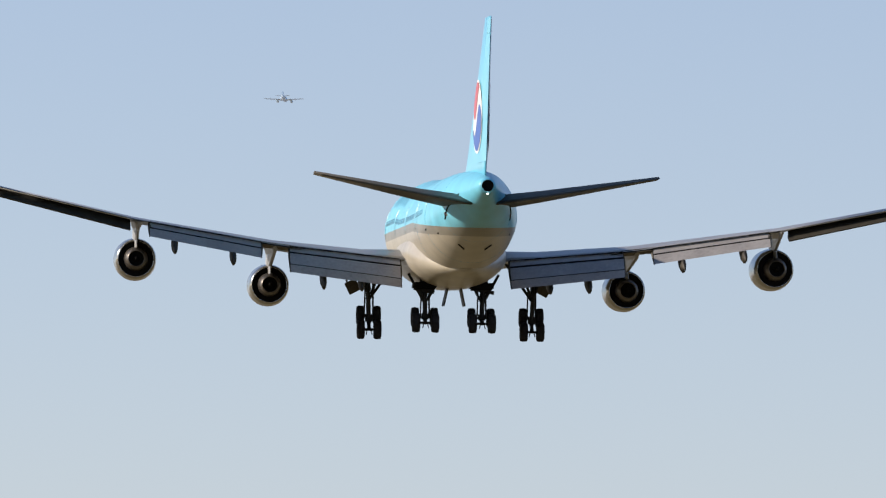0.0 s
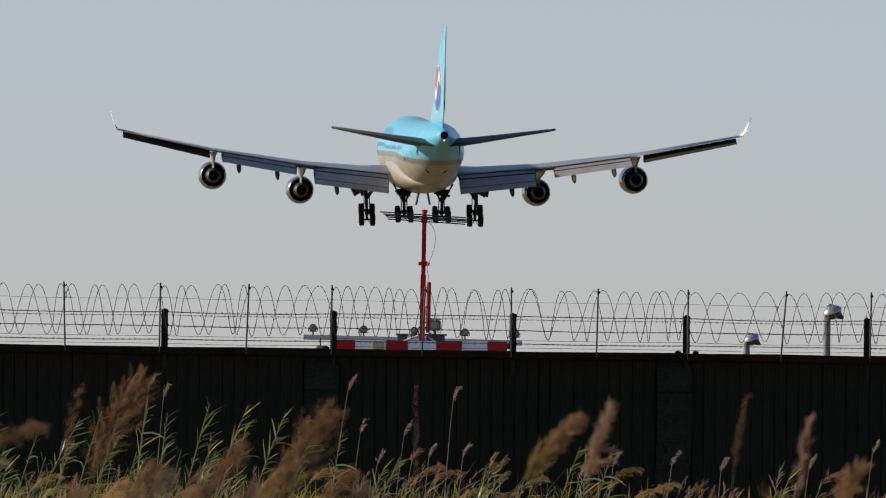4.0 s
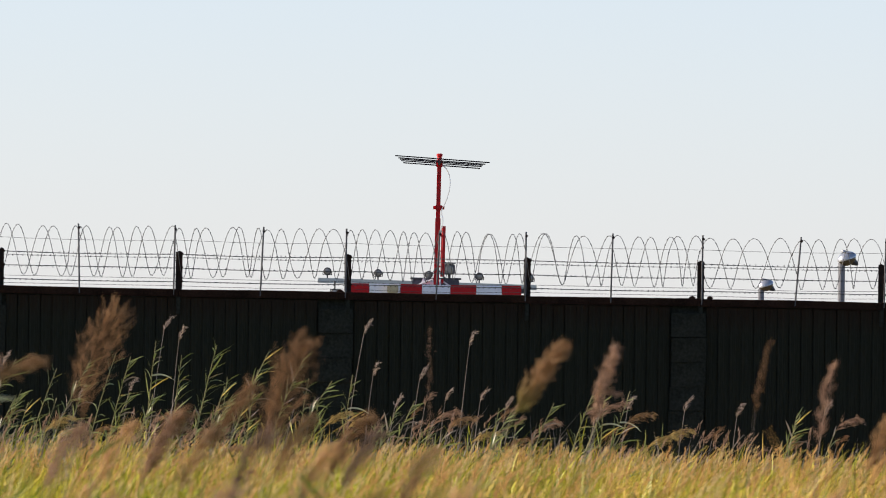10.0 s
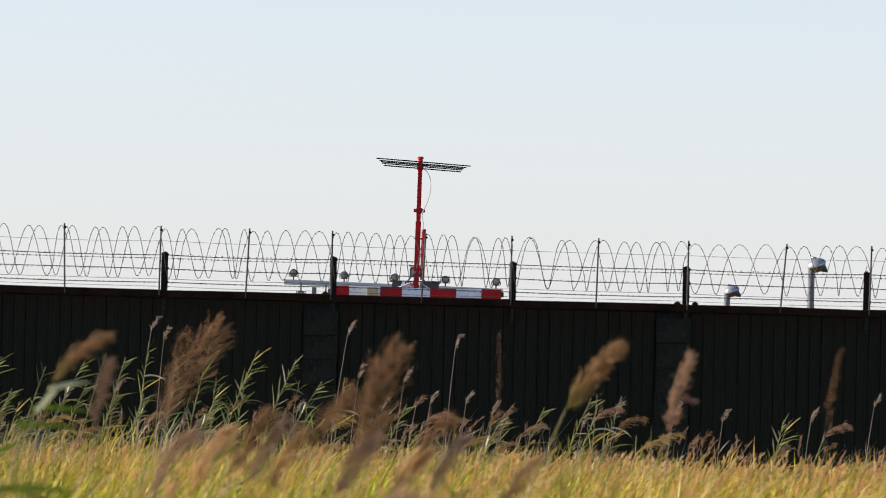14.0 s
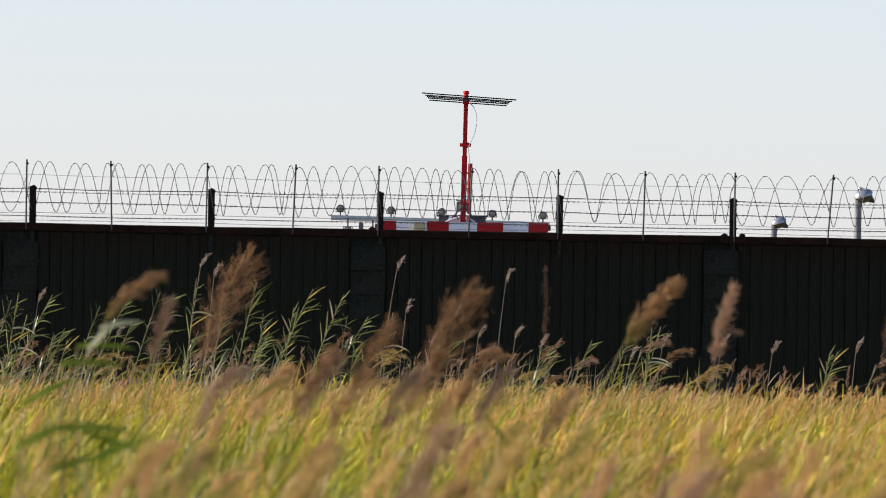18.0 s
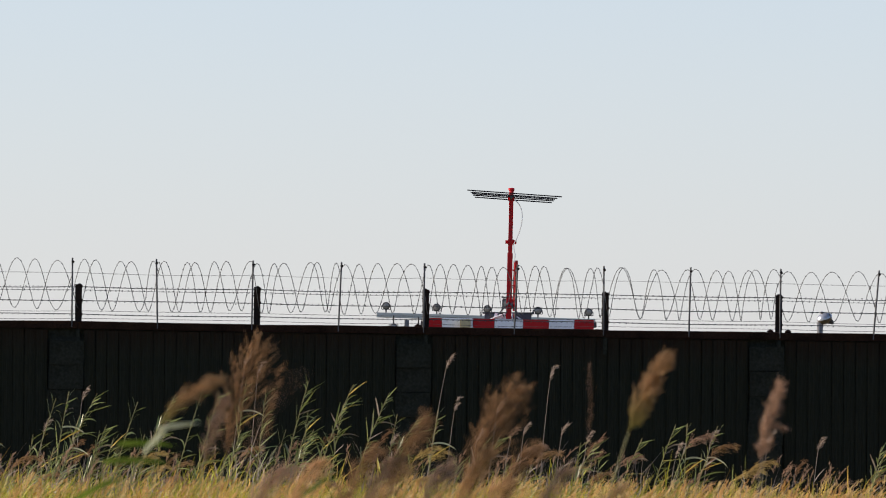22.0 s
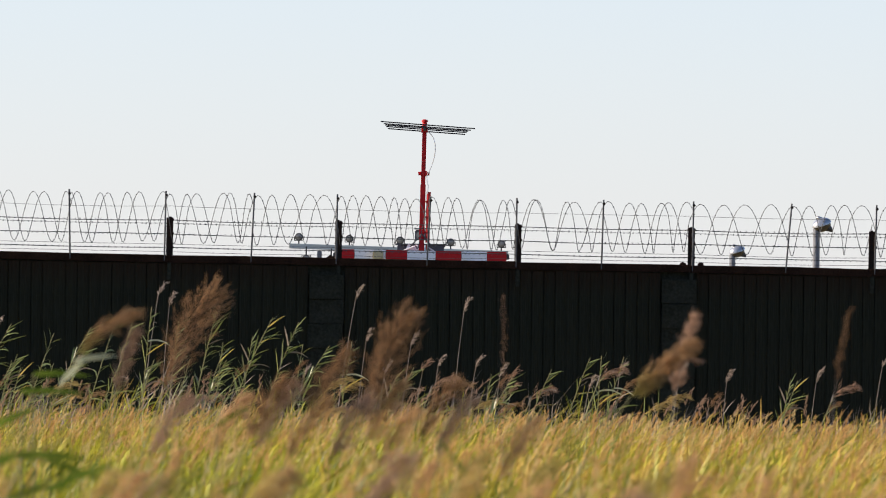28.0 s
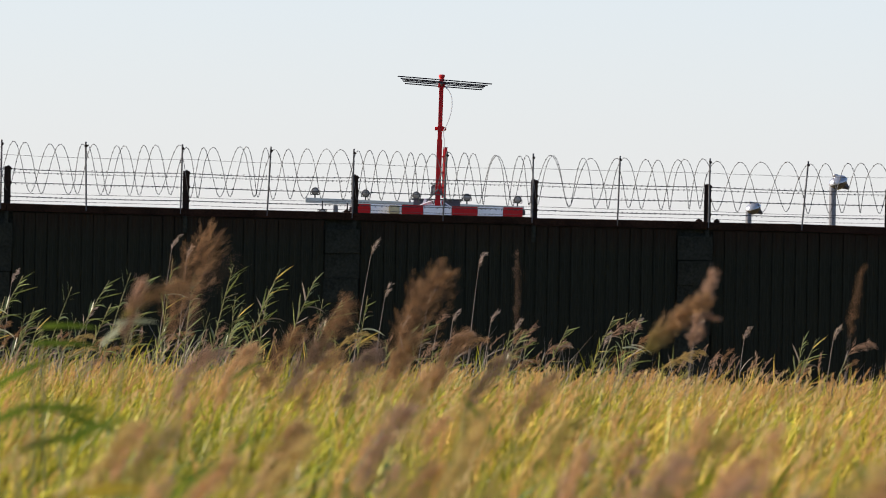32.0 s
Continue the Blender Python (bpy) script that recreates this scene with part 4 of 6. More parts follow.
def airliner():
    plane = thing("airliner", "sky-blue and off-white four-engined airliner, landing gear down", "airplane")
    bm = bmesh.new()
    # nose to tail
    loft(bm, [body_ring(*s) for s in BODY])
    smooth(part("fuselage", bm, LIVERY, plane), 60)
    bm = bmesh.new()
    turned(bm, [(33 - 69.22, 0.36), (33 - 69.32, 0.38), (33 - 69.33, 0.33), (33 - 69.0, 0.1)], (0, 0, 1.88), 18)
    part("tail_exhaust", bm, SOOTSHADE, plane, "black tail exhaust")
    bm = bmesh.new()
    turned(bm, [(33 - 69.25, 0.02), (33 - 69.3, 0.06), (33 - 69.1, 0.06)], (0, 0, 1.36), 12)
    lit = bpy.data.materials.new("tail_light_glow")
    lit.use_nodes = True
    lit.node_tree.nodes["Principled BSDF"].inputs["Emission Color"].default_value = (1, 0.95, 0.85, 1)
    lit.node_tree.nodes["Principled BSDF"].inputs["Emission Strength"].default_value = 2.0
    part("tail_light", bm, lit, plane, "lit white tail light")
    # wing-to-body fairing
    bm = bmesh.new()
    fair = ((17, 1.0, -1.6, -3.2), (20, 2.6, -0.6, -3.6), (25, 3.36, 0.3, -4.1), (33, 3.44, 0.4, -4.25), (38, 3.4, 0.3, -4.2), (41, 3.3, -0.1, -4.05), (44, 2.8, -1.0, -3.85), (47, 1.9, -1.9, -3.6), (49.5, 0.9, -2.6, -3.35), (50.5, 0.3, -2.9, -3.15))
    loft(bm, [body_ring(*s) for s in fair])
    smooth(part("belly_fairing", bm, LIVERY, plane), 60)
    # cabin windows, one strip of small dark panes a side
    for sx in (-1, 1):
        for k in range(74):
            s = 9 + k * 0.58
            bm = bmesh.new()
            a = 9.0 if sx > 0 else 171.0
            skin_panel(bm, s, s + 0.27, a - 3.1, a + 3.1, 0.02, 2, 2)
            part("cabin_window", bm, PANE, plane)
        for s in (10.5, 22.0, 34.0, 45.0, 52.4):
            bm = bmesh.new()
            skin_panel(bm, s, s + 1.15, *((-8, 25) if sx > 0 else (155, 188)), 0.03, 3, 6)
            part("cabin_door", bm, LIVERY, plane)
            bm = bmesh.new()
            skin_panel(bm, s + 1.14, s + 1.17, *((-8, 25) if sx > 0 else (155, 188)), 0.02, 2, 6)
            part("door_seam", bm, BLUE, plane)
        for k, wdt in enumerate((1.1, 1.1, 1.0, 1.1, 1.1, 1.0, 1.3, 0.5, 1.0)):
            bm = bmesh.new()
            skin_panel(bm, 14 + k * 1.5, 14 + k * 1.5 + wdt, *((28, 42) if sx > 0 else (138, 152)), 0.015, 3, 4)
            part("lettering_bar", bm, BARS, plane)
        for s, a, ln in ((53.0, 196, 0.5), (56.5, 212, 0.5)):
            bm = bmesh.new()
            skin_panel(bm, s, s + ln, *((540 - a - 1.2, 540 - a + 1.2) if sx > 0 else (a - 1.2, a + 1.2)), 0.015, 2, 2)
            part("vent", bm, SOOTSHADE, plane, "small dark vent")
        # slanting outflow slits under the tail
        bm = bmesh.new()
        tube(bm, [body_point(57.5, 270 + sx * 15, 0.0), body_point(58.1, 270 + sx * 24, 0.0)], 0.07, 6)
        part("vent", bm, SOOTSHADE, plane, "small dark vent")
        # cut-out round the tailplane root
        bm = bmesh.new()
        skin_panel(bm, 60.2, 60.9, *((-22, -14) if sx > 0 else (194, 202)), 0.03, 2, 3)
        part("tailplane_seal", bm, SILVER, plane)
        bm = bmesh.new()
        tube(bm, [body_point(60.0 + 0.7 * k, (-24 if sx > 0 else 204) + sx * (5.0 * k + 4 * math.sin(k * 0.9)), 0.0) for k in range(7)], 0.06, 6)
        part("tailplane_seam", bm, SOOTSHADE, plane)
    # panel joints round the rear body
    for s in (47.5, 53.5, 59.5):
        bm = bmesh.new()
        ring = [body_point(s, a, 0.0) for a in range(0, 361, 10)]
        tube(bm, ring, 0.006, 4)
        part("panel_joint", bm, PANE, plane)
    # fin, rudder and tail emblem
    bm = bmesh.new()
    rings = []
    for z, le, te, t in ((2.2, 49.5, 67.6, 1.1), (3.6, 53.4, 67.9, 1.03), (8.2, 60.6, 69.0, 0.72), (12.75, 66.2, 70.2, 0.36)):
        ring = []
        for x, y, zz in airfoil(0, le, te, 0, t, 0.0, 13, 0.0, 1.0):
            ring.append((zz, y, z))
        rings.append(ring)
    loft(bm, rings)
    smooth(part("fin", bm, BLUE, plane), 50)
    for z0, z1 in ((3.5, 6.12), (6.2, 11.6), (11.68, 12.6)):
        bm = bmesh.new()
        for sx in (-1, 1):
            pts = []
            for z in (z0, z1):
                u = (z - 3.2) / 9.9
                te = 67.8 + 2.5 * u
                ch = 13.2 - 9.5 * u
                pts.append((z, te - ch * 0.3, te - 0.05, (1.05 - 0.71 * u)))
            q = [(sx * (p[3] * 0.303 + 0.03), 33 - p[1], p[0]) for p in pts] + [(sx * 0.03, 33 - p[2] + 0.02, p[0]) for p in reversed(pts)]
            bm.faces.new([bm.verts.new(v) for v in q])
        part("rudder", bm, BLUE, plane)
    for sx in (-1, 1):
        emblem(plane, sx)
    # tailplane
    for sx in (-1, 1):
        bm = bmesh.new()
        loft(bm, [airfoil(sx * x, le, te, z, t) for x, le, te, z, t in ((0.8, 57.6, 66.9, 0.75, 1.0), (4.0, 60.4, 67.6, 1.25, 0.76), (11.08, 66.8, 69.4, 2.5, 0.24))])
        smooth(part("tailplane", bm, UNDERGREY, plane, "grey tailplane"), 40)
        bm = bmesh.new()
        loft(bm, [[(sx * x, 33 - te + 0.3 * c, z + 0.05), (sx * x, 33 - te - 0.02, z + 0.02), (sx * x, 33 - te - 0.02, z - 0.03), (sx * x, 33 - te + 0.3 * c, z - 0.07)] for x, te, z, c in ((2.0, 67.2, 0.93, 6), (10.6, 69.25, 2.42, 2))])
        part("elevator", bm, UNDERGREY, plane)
    # wings
    for sx in (-1, 1):
        bm = bmesh.new()
        loft(bm, [airfoil(sx * x, le, te, z, t * 0.62) for x, le, te, z, t in WING])
        smooth(part("wing", bm, WINGGREY, plane, "long swept grey wing"), 40)
        # winglet
        bm = bmesh.new()
        loft(bm, [airfoil(sx * x, le, te, z, t) for x, le, te, z, t in ((31.75, 45.2, 48.9, 2.05, 0.3), (32.05, 46.2, 49.3, 2.4, 0.26), (32.5, 48.8, 50.2, 3.9, 0.18))])
        smooth(part("winglet", bm, WHITE, plane, "pale upright winglet"), 40)
        flap(plane, "inboard_flap", sx, 3.75, 11.3, ((0.9, 10), (1.7, 10), (0.9, 10)), 24)
        flap(plane, "outboard_flap", sx, 13.3, 20.9, ((0.9, 10), (1.25, 10)), 24)
        bm = bmesh.new()
        w0, w1 = wing_at(10.5), wing_at(13.3)
        loft(bm, [[(sx * x, 33 - (w[2] - 0.9), w[3] + 0.1), (sx * x, 33 - (w[2] + 0.05), w[3] - 0.12), (sx * x, 33 - (w[2] - 0.9), w[3] - 0.32)] for x, w in ((10.5, w0), (13.3, w1))])
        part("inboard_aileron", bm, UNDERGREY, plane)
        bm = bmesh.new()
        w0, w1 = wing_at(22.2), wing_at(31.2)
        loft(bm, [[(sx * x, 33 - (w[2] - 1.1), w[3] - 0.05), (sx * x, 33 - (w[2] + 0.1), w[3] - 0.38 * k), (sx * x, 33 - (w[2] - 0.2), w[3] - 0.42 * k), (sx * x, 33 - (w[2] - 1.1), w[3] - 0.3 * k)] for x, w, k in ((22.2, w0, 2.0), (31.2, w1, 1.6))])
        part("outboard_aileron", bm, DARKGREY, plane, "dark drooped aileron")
        for x, ln in ((6.4, 1.25), (9.0, 1.35), (15.2, 1.2), (19.2, 1.1)):
            w = wing_at(x)
            bm = bmesh.new()
            c = (sx * x, 33 - (w[2] + 0.5), w[3] - (1.25 * ln if x < 12 else 1.08))
            rings = []
            for u, r in ((-2.4, 0.03), (-1.6, 0.24), (-0.4, 0.32), (0.6, 0.26), (1.5, 0.04)):
                rings.append([(c[0] + r * 0.75 * math.cos(a), c[1] - u * ln, c[2] - 0.22 * (u + 1.0) * ln + r * 1.5 * ln * math.sin(a)) for a in [k * math.tau / 10 for k in range(10)]])
            loft(bm, rings)
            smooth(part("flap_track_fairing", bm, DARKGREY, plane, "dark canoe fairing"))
        w = wing_at(12.3)
        engine(plane, sx * 12.3, 31.5, -4.02, w[3], w[2])
        w = wing_at(21.8)
        engine(plane, sx * 21.7, 39.5, -2.56, w[3], w[2])
        landing_gear(plane, sx * 5.6 + 0.14, 1.0, -2.3, -6.5, 42, 0.25 * sx)
        landing_gear(plane, sx * 1.93, -4.4, -3.3, -6.35, 16, 0.1 * sx, 0.65)
        bm = bmesh.new()
        box(bm, (0, 0, 0), (0.85, 0.09, 0.9), m=pose(0, 0, 0, 15, sx * 28, 0), bevel=0.03)
        box(bm, (sx * 0.3, 0.5, 0.15), (0.08, 1.2, 0.7), m=pose(0, 0, 0, 0, sx * 20, 0), bevel=0.02)
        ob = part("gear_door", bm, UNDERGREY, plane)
        ob.location = (sx * 6.6, 1.3, -4.05)
        bm = bmesh.new()
        # a solid near-black box paints the shade of the open gear bay
        box(bm, (sx * 1.95, -3.2, -4.02), (1.5, 3.4, 0.5), bevel=0.12)
        part("gear_bay_shade", bm, SOOTSHADE, plane, "black box painted as the shade of the open gear bay")
        bm = bmesh.new()
        box(bm, (0, 0, 0), (0.09, 2.2, 1.6), m=pose(0, 0, 0, 0, sx * -12, 0), bevel=0.02)
        ob = part("gear_door", bm, UNDERGREY, plane)
        ob.location = (sx * 0.55 + 0.05, -3.6, -4.6)
    return plane


def emblem(plane, sx):
    """The round tail emblem as plain shapes: a white ring, a red and a blue half with a wave between."""
    cy, cz, r = 33 - 64.0, 6.5, 2.4

    def skin(y, z, lift):
        u = (z - 3.2) / 9.9
        te, ch, t = 67.8 + 2.5 * u, 13.2 - 9.5 * u, 1.05 - 0.71 * u
        c = min(max(((33 - y) - (te - ch)) / ch, 0.02), 1)
        h = 5 * t * (0.2969 * math.sqrt(c) - 0.126 * c - 0.3516 * c * c + 0.2843 * c ** 3 - 0.1036 * c ** 4)
        return (sx * (h + lift), y, z)

    def wave(u):
        return 0.42 * math.sin(u * math.pi)

    for name, mat, lift, lo, hi, rr in (("emblem_ring", WHITE, 0.05, lambda u: -1e9, lambda u: 1e9, 1.0), ("emblem_red", LOGORED, 0.075, lambda u: wave(u) + 0.34, lambda u: 1e9, 0.93), ("emblem_blue", LOGOBLUE, 0.075, lambda u: -1e9, lambda u: wave(u) - 0.1, 0.93)):
        bm = bmesh.new()
        n = 28
        prev = None
        for k in range(n + 1):
            u = -1 + 2 * k / n
            half = math.sqrt(max(0, rr * rr - u * u)) if abs(u) < rr else 0
            z0, z1 = max(-half, lo(u)), min(half, hi(u))
            if z1 <= z0:
                z0 = z1 = (z0 + z1) / 2 if abs(z0) < 2 and abs(z1) < 2 else 0
                if prev is None:
                    continue
            col = [bm.verts.new(skin(cy - u * r, cz + (z0 + (z1 - z0) * q / 6) * r, lift)) for q in range(7)]
            if prev:
                for q in range(6):
                    bm.faces.new((prev[q], prev[q + 1], col[q + 1], col[q]))
            prev = col
        part(name, bm, mat, plane)


plane = airliner()


def far_jet():
    """A second aircraft, far ahead, no more than a small silhouette."""
    jet = thing("distant_jet", "tiny pale twin-engined jet far off in the sky", "airplane")
    bm = bmesh.new()
    turned(bm, [(13, 0.1), (11, 1.0), (8, 1.35), (-6, 1.35), (-11, 0.8), (-13, 0.25)], sides=16)
    part("fuselage", bm, HAZEGREY, jet)
    for sx in (-1, 1):
        bm = bmesh.new()
        loft(bm, [[(sx * x, y0, z + t), (sx * x, y1, z), (sx * x, y0 - 0.3, z - t)] for x, y0, y1, z, t in ((0.8, 3.5, -2.2, -0.7, 0.4), (12.0, -2.2, -3.6, -0.3, 0.12))])
        part("wing", bm, HAZEGREY, jet)
        bm = bmesh.new()
        turned(bm, [(4.2, 0.75), (3.6, 0.85), (0.6, 0.7), (0.0, 0.4)], (sx * 4.2, 0, -1.5), 14)
        part("engine", bm, HAZEGREY, jet)
        bm = bmesh.new()
        loft(bm, [[(sx * x, y0, z + 0.15), (sx * x, y1, z), (sx * x, y0 - 0.2, z - 0.15)] for x, y0, y1, z in ((0.3, -9.4, -12, 0.3), (4.4, -11.6, -12.8, 0.7))])
        part("tailplane", bm, HAZEGREY, jet)
    bm = bmesh.new()
    loft(bm, [[(0.25, y0 - 0.6, z), (0, y0, z), (-0.25, y0 - 0.6, z), (0, y1, z)] for y0, y1, z in ((-7.2, -12.4, 0.9), (-9.6, -12.8, 3.1))])
    part("fin", bm, HAZEGREY, jet)
    return jet


jet = far_jet()


# ---- reeds and grass ----
def meadow(name, mat, label, bands, seed, lean, share):
    """A share of the field's tussocks: bands of (y0, y1, tussocks, low, high, half width of a blade). share: the range of straw in the tussocks."""
    rnd = np.random.RandomState(seed)
    V, Fc = [], []
    base = 0
    for y0, y1, tufts, lo, hi, wid in bands:
        ty = rnd.uniform(y0, y1, tufts)
        half = ty * 0.071 + 0.7
        tx = rnd.uniform(-1, 1, tufts) * half
        # strawy and green patches, and more straw towards +x and close by
        tone = 0.5 * np.sin(tx * 0.9 + 1.7 * np.sin(ty * 0.13)) + 0.4 * np.sin(ty * 0.31 + tx * 0.5) + 0.4 * np.sin(tx * 3.1 + ty * 0.7) + 0.4 * tx / half + 0.25 * (ty < 48) + rnd.normal(0, 0.35, tufts)
        keep = (tone > share[0]) & (tone <= share[1])
        tx, ty, half = tx[keep], ty[keep], half[keep]
        th = rnd.uniform(lo, hi, len(tx)) * (1 - 0.15 * np.clip((tx - 0.5) / 4, 0, 1) * (ty > 100)) * (1 + 0.08 * np.sin(tx * 2.9 + 2.2 * np.sin(ty * 0.21)) + 0.08 * np.sin(ty * 0.8 + tx * 1.3) + 0.07 * np.sin(tx * 7 + ty * 1.9))
        per = 15
        x, y, hh = np.repeat(tx, per), np.repeat(ty, per), np.repeat(th, per)
        count = len(x)
        a, r = rnd.uniform(0, 2 * np.pi, count), np.abs(rnd.normal(0, 0.085, count)) + 0.01
        ox, oy = np.cos(a) * r, np.sin(a) * r
        h = hh * rnd.uniform(0.5, 1.1, count)
        x, y = x + ox, y + oy
        bend = h * (lean + rnd.normal(0, 0.17, count)) + ox * 1.1
        by = oy * 1.1 + h * rnd.normal(0, 0.12, count)
        nod = rnd.uniform(0.0, 0.22, count) ** 2 * 4 * h  # some tips hang over
        w = wid * rnd.uniform(0.5, 1.3, count)
        ang = rnd.uniform(-1.3, 1.3, count)
        wx, wy = np.cos(ang) * w, np.sin(ang) * w
        pts = []
        for u, k in ((0.3, 0.9), (0.74, 1.0)):
            cx, cy, cz = x + bend * u * u, y + by * u * u, h * u
            pts.append(np.stack([cx - wx * k, cy - wy * k, cz], 1))
            pts.append(np.stack([cx + wx * k, cy + wy * k, cz], 1))
        pts.append(np.stack([x + bend + nod * 0.8, y + by, h * 0.97 - nod], 1))
        V.append(np.stack(pts, 1).reshape(-1, 3))
        i = base + np.arange(count) * 5
        Fc += np.stack([i, i + 1, i + 3, i + 2], 1).tolist()
        Fc += np.stack([i + 2, i + 3, i + 4], 1).tolist()
        base += count * 5
    return mesh_object(name, np.concatenate(V).tolist(), Fc, mat, label, "grass", "stuff")


def seed_heads(name, mat, label, bands, seed, tilt):
    """Feathery grass heads at the top of the field: (y0, y1, heads, low, high, length, half width of a spikelet)."""
    rnd = np.random.RandomState(seed)
    V, Fc, base = [], [], 0
    for y0, y1, count, lo, hi, size, thick in bands:
        y = rnd.uniform(y0, y1, count)
        half = y * 0.071 + 0.7
        pick = rnd.uniform(0, 1, count)
        x = (2 * (pick ** (1 - 0.45 * tilt) if tilt > 0 else 1 - (1 - pick) ** (1 + 0.45 * tilt)) - 1) * half
        z = rnd.uniform(lo, hi, count) * (1 - 0.12 * np.clip((x - 0.5) / 4, 0, 1) * (y > 100))
        long = size * rnd.uniform(0.6, 1.25, count)
        bow = rnd.normal(0.38, 0.22, count)
        fat = rnd.uniform(0.05, 0.12, count)
        n = 20
        for k in range(n):
            u = (k + 0.5) / n
            side = fat * np.sin(np.pi * (0.15 + 0.8 * u)) * rnd.normal(0.25, 0.6, count)
            cx = x + long * (bow * u * u + side)
            cy = y + long * fat * rnd.normal(0, 0.5, count)
            cz = z + long * (u - 0.3 * bow * u * u - 0.2 * np.abs(side))
            ln = long * rnd.uniform(0.16, 0.3, count)
            sl = rnd.normal(0.12, 0.15, count) + bow * u
            dx, dz = ln * np.sin(sl), ln * np.cos(sl)
            w = thick * rnd.uniform(0.6, 1.3, count)
            q = [np.stack([cx, cy, cz], 1), np.stack([cx + dx * 0.5 + w, cy, cz + dz * 0.5 - w * 0.4], 1), np.stack([cx + dx, cy, cz + dz], 1), np.stack([cx + dx * 0.5 - w, cy + w, cz + dz * 0.5 + w * 0.4], 1)]
            V.append(np.stack(q, 1).reshape(-1, 3))
            i = base + np.arange(count) * 4
            Fc += np.stack([i, i + 1, i + 2, i + 3], 1).tolist()
            base += count * 4
    return mesh_object(name, np.concatenate(V).tolist(), Fc, mat, label, "grass", "stuff")


SWAYING = []  # (thing, x, y, z, lean, swing, speed, phase)
BLOWN = []  # (thing, plume, x, y, stem's own angle, plume's own angle, root, rows, phase)


def blade_leaf(bm, p, way, length, width, droop, n=6, roll=0.4):
    """One long reed leaf, curving over and drooping, folded along its rib."""
    p, way = Vector(p), Vector(way).normalized()
    side = way.cross(Vector((0, 0, 1))).normalized()
    side = (side * math.cos(roll) + Vector((0, 0, 1)) * math.sin(roll)).normalized()
    prev = None
    for k in range(n + 1):
        u = k / n
        c = p + way * length * u + Vector((0, 0, -droop * length * u * u))
        w = width * (math.sin(math.pi * min(1, 0.25 + u * 0.75)) ** 0.8 if u < 1 else 0.02)
        row = [bm.verts.new(c - side * w), bm.verts.new(c + Vector((0, 0, -w * 0.25))), bm.verts.new(c + side * w)]
        if prev:
            bm.faces.new((prev[0], prev[1], row[1], row[0]))
            bm.faces.new((prev[1], prev[2], row[2], row[1]))
        prev = row


def panicle(bm, rnd, length, wide, nod, branches, grains, size=0.03, thick=0.0035, droop=0.35, side=0.75):
    """A feathery plume: a bowed axis with side branches, most of them blown to +x, set with narrow spikelets."""
    def ax(u):
        return Vector((nod * length * u * u, 0, length * (u - 0.3 * nod * u * u)))

    tube(bm, [ax(k / 6) for k in range(7)], [thick * (0.9 - 0.12 * k) for k in range(7)], 4)
    for b in range(branches):
        u = 0.97 * (b + rnd.random()) / branches
        c = ax(u)
        t = (ax(u + 0.02) - c).normalized()
        reach = wide * 1.25 * math.sin(math.pi * (0.22 + 0.7 * u)) * rnd.uniform(0.55, 1.25) + 0.25 * size
        a = abs(rnd.gauss(0.36, 0.15))
        s = math.sin(a) * (1 if rnd.random() < side else -0.7)
        d = t * math.cos(a) + Vector((t.z, 0, -t.x)) * s + Vector((0, rnd.gauss(0, 0.3), 0))
        if reach > 0.03:
            tube(bm, [c, c + d * reach * 0.6 + Vector((0, 0, -droop * reach * 0.36)), c + d * reach + Vector((0, 0, -droop * reach))], thick * 0.35, 3, False)
        for g in range(grains):
            w = (g + rnd.random()) / grains
            p = c + d * reach * w + Vector((rnd.gauss(0, 0.22) * size, rnd.gauss(0, 0.3) * size, rnd.gauss(0, 0.25) * size - droop * reach * w * w))
            e = (d + Vector((rnd.gauss(0.05, 0.14), rnd.gauss(0, 0.25), rnd.gauss(-droop * w * 0.7, 0.12)))).normalized() * size * rnd.uniform(0.8, 1.7)
            f = Vector((rnd.gauss(0, 1), rnd.gauss(0, 1), rnd.gauss(0, 1))).cross(e).normalized() * thick * rnd.uniform(0.6, 1.2)
            bm.faces.new([bm.verts.new(q) for q in (p, p + e * 0.5 + f, p + e, p + e * 0.5 - f)])
    return ax(1.0)


